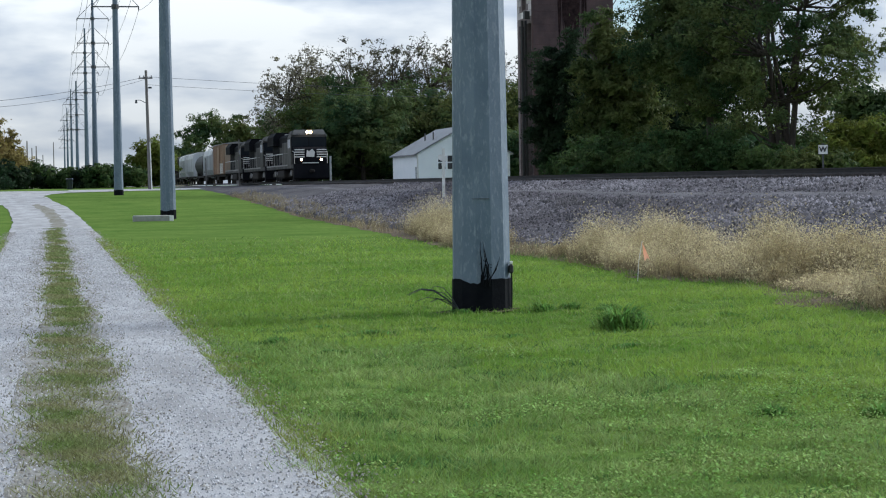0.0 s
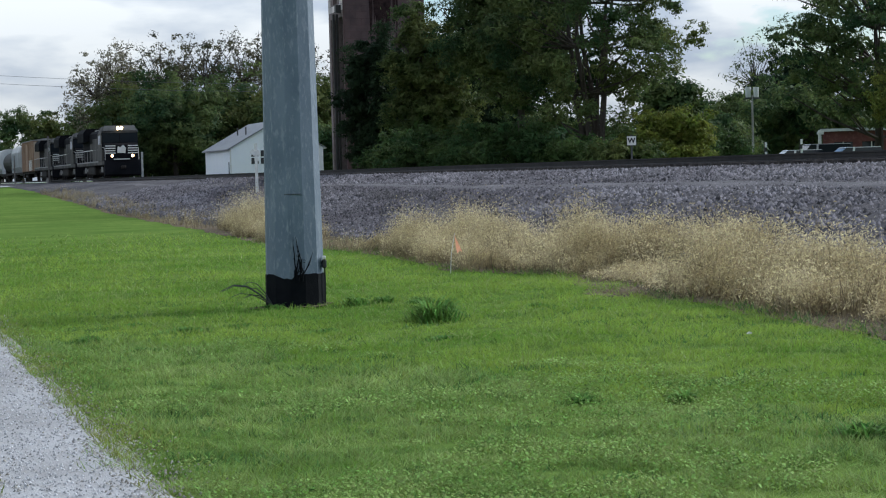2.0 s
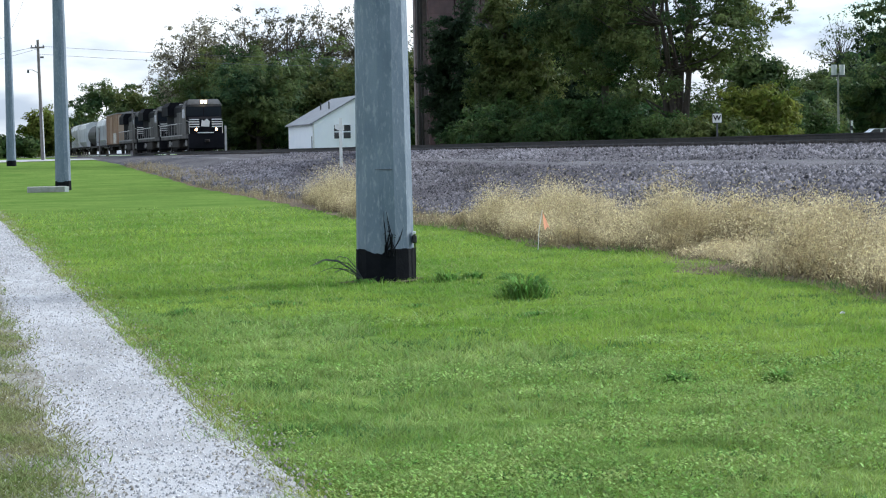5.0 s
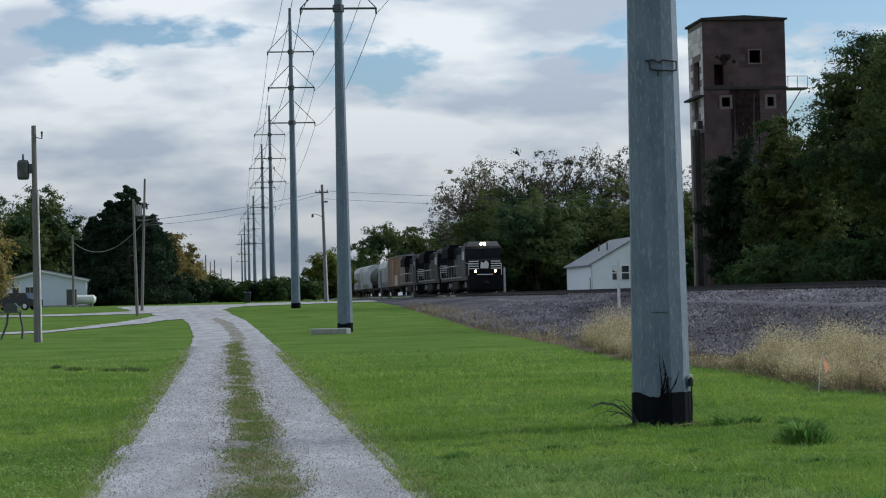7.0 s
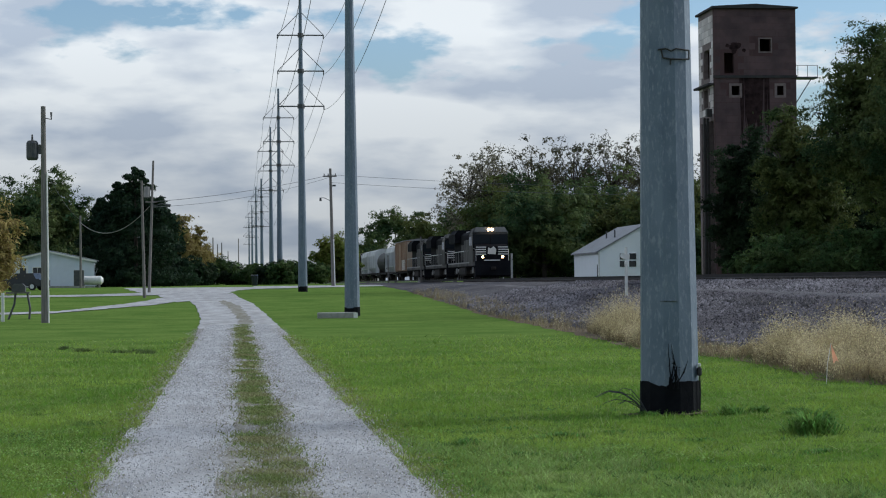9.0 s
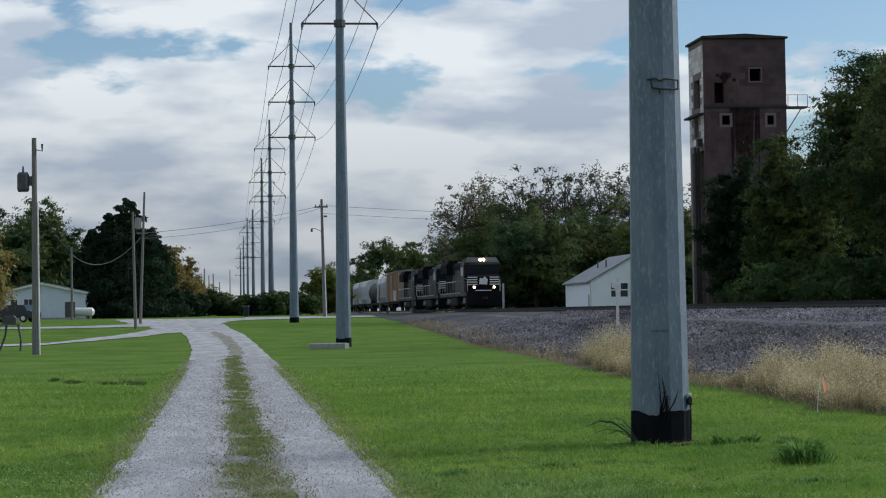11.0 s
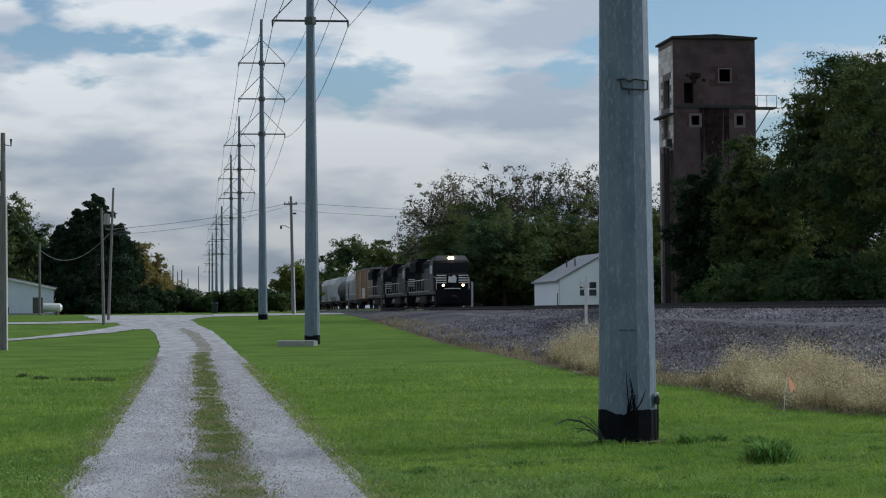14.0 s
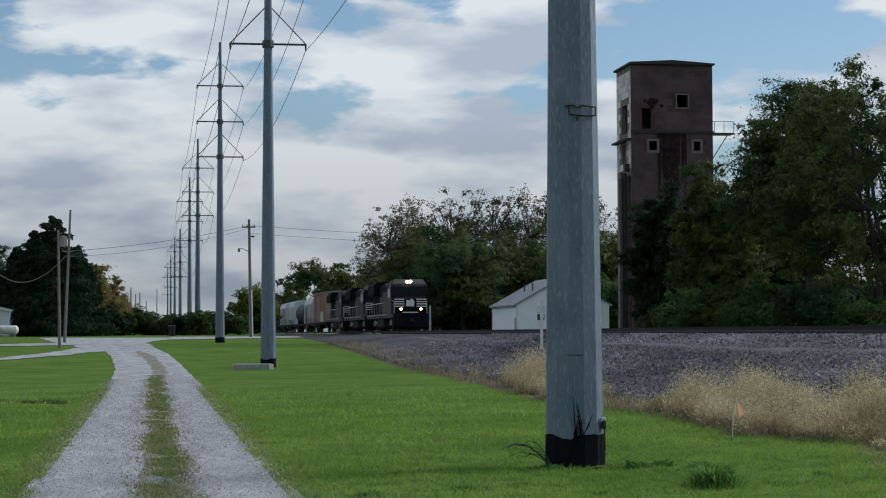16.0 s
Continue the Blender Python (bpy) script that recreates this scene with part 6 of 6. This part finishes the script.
stones("ballast_stones", x, y, bank_z(x, y) + 0.055, size * np.clip(y / 60, 1, 1.4), rng, M_STONE, "grey crushed ballast stones", "ballast stones")
# a patch of darker stones on the bank
n = 420
y = rng.uniform(51.0, 60.0, n)
x = 15.2 + 0.25 * np.sin(y * 1.1) + 0.3 * rng.normal(size=n) * np.clip(1 - np.abs(y - 55.5) / 6, 0.2, 1)
stones("dark_stones", x, y, bank_z(x, y) + 0.08, rng.uniform(0.07, 0.15, n), rng, M_DARKSTONE, "dark stones in a patch of the ballast", "ballast stones")
scrap = thing("paper_scrap", (7.9, 16.6, ground_z(7.9, 16.6) + 0.03), "small white scrap of paper in the grass", "litter")
part("sheet", a_prism([(-0.022, 0.0), (0.018, 0.002), (0.024, 0.013), (0.0, 0.02), (-0.018, 0.009)], "y", -0.014, 0.014), M_PAINTWHITE, scrap)
n = 42000
y = 8 * (75 / 8) ** rng.random(n)
x = rng.uniform(-1.1, 1.4, n)
keep = (np.abs(x - 0.25) > 0.38) | (rng.random(n) < 0.5)
x, y = x[keep], y[keep]
stones("gravel_stones", x, y, land(x, y) + 0.026, rng.uniform(0.008, 0.022, len(x)) * np.clip(y / 22, 1, 1.6), rng, M_PEBBLE, "loose pale gravel stones on the drive", "gravel")


n = 21000
y = 7.5 * (70 / 7.5) ** rng.random(n)
side = rng.random(n)
x = np.where(side < 0.25, -1.2, np.where(side < 0.5, 1.51, np.where(side < 0.66, -0.13, np.where(side < 0.82, 0.6, 0.24)))) + 0.13 * rng.normal(size=n)
stones("edge_crumbs", x, y, land(x, y) + 0.03, rng.uniform(0.008, 0.024, n) * np.clip(y / 22, 1, 1.6), rng, M_CRUMB, "brown soil crumbs and dull stones along the wheel tracks", "gravel")


def weeds(name, x, y, height, rng, label, spray=34, sway=0.35):
    """Tall dry weeds: brown bent stems below, a haze of small straw-coloured heads above."""
    n = len(x)
    z = np.maximum(land(x, y), np.where(x > 11.7, bank_z(x, y), -9)) + 0.02
    a = rng.uniform(0, math.tau, n)
    lean = rng.uniform(0.0, sway, n) * height
    top = np.stack([x + np.cos(a) * lean, y + np.sin(a) * lean, z + height], -1)
    foot = np.stack([x, y, z], -1)
    # stems, five to a plant
    k = 5
    f5 = np.repeat(foot, k, 0) + rng.normal(size=(n * k, 3)) * [0.06, 0.06, 0]
    t5 = np.repeat(top, k, 0) + rng.normal(size=(n * k, 3)) * 0.16 * np.repeat(height, k)[:, None]
    t5[:, 2] = f5[:, 2] + (t5[:, 2] - f5[:, 2]) * rng.uniform(0.45, 0.95, n * k)
    side = rng.normal(size=(n * k, 3)) * [1, 1, 0]
    side = side / np.linalg.norm(side, axis=1)[:, None] * 0.008
    v = np.stack([f5 - side, f5 + side, t5], 1).reshape(-1, 3)
    me = fast_mesh(name, v, np.arange(n * k * 3).reshape(-1, 3))
    me.materials.append(M_DRYLOW)
    tagged(new(name + "_stems", me), "brown dry weed stems along the lawn's edge", "dry weeds", kind="stuff")
    m = n * spray
    along = rng.beta(3.2, 1.6, m)
    c = np.repeat(foot, spray, 0) * (1 - along)[:, None] + np.repeat(top, spray, 0) * along[:, None]
    c = c + rng.normal(size=(m, 3)) * (0.05 + 0.17 * along[:, None] * np.repeat(height, spray)[:, None]) * [1, 1, 0.55]
    p = rng.normal(size=(m, 3))
    p /= np.linalg.norm(p, axis=1)[:, None]
    q = np.cross(p, rng.normal(size=(m, 3)))
    q /= np.linalg.norm(q, axis=1)[:, None]
    s = rng.uniform(0.010, 0.034, m)[:, None] * (1.15 - 0.35 * along[:, None])
    v = np.stack([c - p * s, c + q * s * 0.6, c + p * s], 1).reshape(-1, 3)
    me = fast_mesh(name, v, np.arange(m * 3).reshape(-1, 3))
    me.materials.append(M_DRY)
    return tagged(new(name, me), label, "dry weeds", kind="stuff")


def weed_domes(count, y0, y1, depth, reach, tall, rng):
    """Plants gathered in rounded clumps behind the lawn's edge."""
    cy = rng.uniform(y0, y1, count)
    cx = np.interp(cy, EDGE_Y, EDGE_X) + 0.35 + np.interp(cy, (9, 14, 19), (0.95, 0.75, 0.0)) + rng.random(count) ** 1.15 * depth
    cr = rng.uniform(0.22, reach, count)
    ch = tall * rng.uniform(0.28, 1.48, count) * np.clip((cx - np.interp(cy, EDGE_Y, EDGE_X)) / 0.9 + 0.1, 0.45, 1.0)
    m = (cr * 75).astype(int)
    a, r = rng.uniform(0, math.tau, m.sum()), np.sqrt(rng.random(m.sum()))
    x = np.repeat(cx, m) + np.cos(a) * r * np.repeat(cr, m)
    y = np.repeat(cy, m) + np.sin(a) * r * np.repeat(cr, m) * 1.3
    h = np.repeat(ch, m) * np.sqrt(np.clip(1.08 - r ** 2 * 0.85, 0.1, 1.2)) * rng.uniform(0.72, 1.12, m.sum())
    keep = x > np.interp(y, EDGE_Y, EDGE_X) + 0.12
    return x[keep], y[keep], h[keep]


rng = np.random.default_rng(31)
x, y, h = weed_domes(168, 9.0, 40.0, 2.5, 0.6, 0.68, rng)
weeds("dry_weeds", x, y, h, rng, "tall straw-coloured dry weeds between lawn and ballast", 60)
x, y, h = weed_domes(30, 46.5, 61.0, 1.5, 0.8, 0.95, rng)
weeds("dry_weeds", x, y, h, rng, "isolated clump of straw-coloured dry weeds", 50)
n = 1000
y = np.concatenate([rng.uniform(35, 47, n // 6), rng.uniform(60, 140, n - n // 6)])
x = np.interp(y, EDGE_Y, EDGE_X) - 0.1 + rng.random(len(y)) ** 1.5 * 1.6
weeds("sparse_weeds", x, y, 0.33 * rng.uniform(0.5, 1.4, len(y)), rng, "sparse low brown weeds at the ballast's foot", 5)


# straw, dead stalks and low green weeds strewn over the bare soil
n = 26000
y = 8 + 40 * rng.random(n) ** 1.4
x = np.interp(y, EDGE_Y, EDGE_X) - 0.05 + rng.random(n) ** 1.3 * 2.6
keep = patchy(x, y, 2.3) + 0.6 * patchy(y, x, 6.1) > -0.45
x, y = x[keep], y[keep]
blades("straw_litter", x, y, land(x, y) + 0.012, rng.uniform(0.015, 0.11, len(x)), rng.uniform(0.005, 0.012, len(x)), rng, M_DRYLOW, "brown straw and dead stalks on bare soil", "straw", 3.5)
n = 9000
y = 8 + 40 * rng.random(n) ** 1.3
x = np.interp(y, EDGE_Y, EDGE_X) + rng.random(n) ** 1.6 * 2.2
keep = patchy(x + 3, y, 1.9) > 0.15
x, y = x[keep], y[keep]
blades("low_weeds", x, y, land(x, y) + 0.01, rng.uniform(0.03, 0.13, len(x)), rng.uniform(0.007, 0.016, len(x)), rng, M_COARSE, "low green weeds on the bare verge", "weeds", 1.6)


n = 5200
y = 8 + 26 * rng.random(n) ** 1.6
x = np.interp(y, EDGE_Y, EDGE_X) + 0.02 + rng.random(n) * np.interp(y, (8, 16, 30), (1.5, 1.1, 0.6))
keep = patchy(x, y, 2.6) + 0.7 * patchy(y, x, 7.3) > -0.2
x, y = x[keep], y[keep]
stones("soil_clods", x, y, land(x, y) + 0.018, rng.uniform(0.02, 0.075, len(x)), rng, M_DIRT, "brown crumbled clods of soil on the verge", "soil")


def grass_tuft(x, y, w, h, count, label, seed, mat=M_TUFT):
    r = np.random.default_rng(seed)
    n = count
    a, q = r.uniform(0, math.tau, n), np.abs(r.normal(size=n)) * 0.45
    fx, fy = np.cos(a) * q * w * 0.5, np.sin(a) * q * w * 0.5
    out = np.stack([np.cos(a), np.sin(a), np.zeros(n)], -1)
    ln = h * r.uniform(0.35, 1.3, n) * np.clip(1.25 - 0.75 * q, 0.25, 1.2)
    foot = np.stack([fx, fy, np.zeros(n)], -1)
    a = a + r.normal(size=n) * 0.8
    out = np.stack([np.cos(a), np.sin(a), np.zeros(n)], -1)
    mid = foot + out * (ln * 0.4)[:, None] + np.array([0, 0, 1]) * (ln * 0.62)[:, None]
    tip = foot + out * (ln * r.uniform(0.7, 1.2, n))[:, None] + np.array([0, 0, 1]) * (ln * r.uniform(0.35, 0.95, n))[:, None]
    sd = np.stack([-np.sin(a), np.cos(a), np.zeros(n)], -1) * 0.0065
    v = np.stack([foot - sd, foot + sd, mid + sd, mid - sd, tip, tip + 0.001], 1).reshape(-1, 3)
    i = np.arange(n)[:, None] * 6
    me = fast_mesh("grass_tuft", v, np.concatenate([i + [0, 1, 2, 3], i + [3, 2, 5, 4]]))
    me.materials.append(mat)
    ob = new("grass_tuft", me)
    ob.location = (x, y, ground_z(x, y))
    return tagged(ob, label, "grass tuft", "grass tufts", "stuff")


grass_tuft(5.93, 20.1, 0.62, 0.25, 520, "dark rank grass tuft missed by the mower", 1)
for k, (x, y, w, h) in enumerate(((5.5, 10.1, 0.4, 0.12), (5.7, 9.95, 0.4, 0.17), (5.6, 9.5, 0.5, 0.11), (5.6, 9.2, 0.5, 0.11), (5.55, 8.9, 0.5, 0.12), (5.5, 8.6, 0.5, 0.12), (5.5, 8.3, 0.5, 0.13), (5.45, 8.0, 0.6, 0.14), (5.4, 7.7, 0.5, 0.13), (5.4, 12.35, 0.3, 0.09), (2.25, 19.5, 0.5, 0.09),
                                  (5.8, 23.0, 0.5, 0.14), (6.2, 23.2, 0.4, 0.12), (4.8, 23.0, 0.4, 0.10), (4.75, 12.6, 0.3, 0.08), (3.3, 20.2, 0.6, 0.07), (7.6, 21.6, 0.5, 0.06), (6.6, 23.0, 0.4, 0.10),
                                  # very low clumps that darken a streak of lawn before the pylon
                                  (3.9, 20.6, 0.8, 0.05), (3.0, 21.4, 0.9, 0.05), (4.6, 19.4, 0.7, 0.05), (2.6, 18.2, 0.6, 0.05), (5.4, 18.0, 0.6, 0.05))):
    grass_tuft(x, y, w, h * 0.85, 210, "low dark clump of grass", 10 + k)
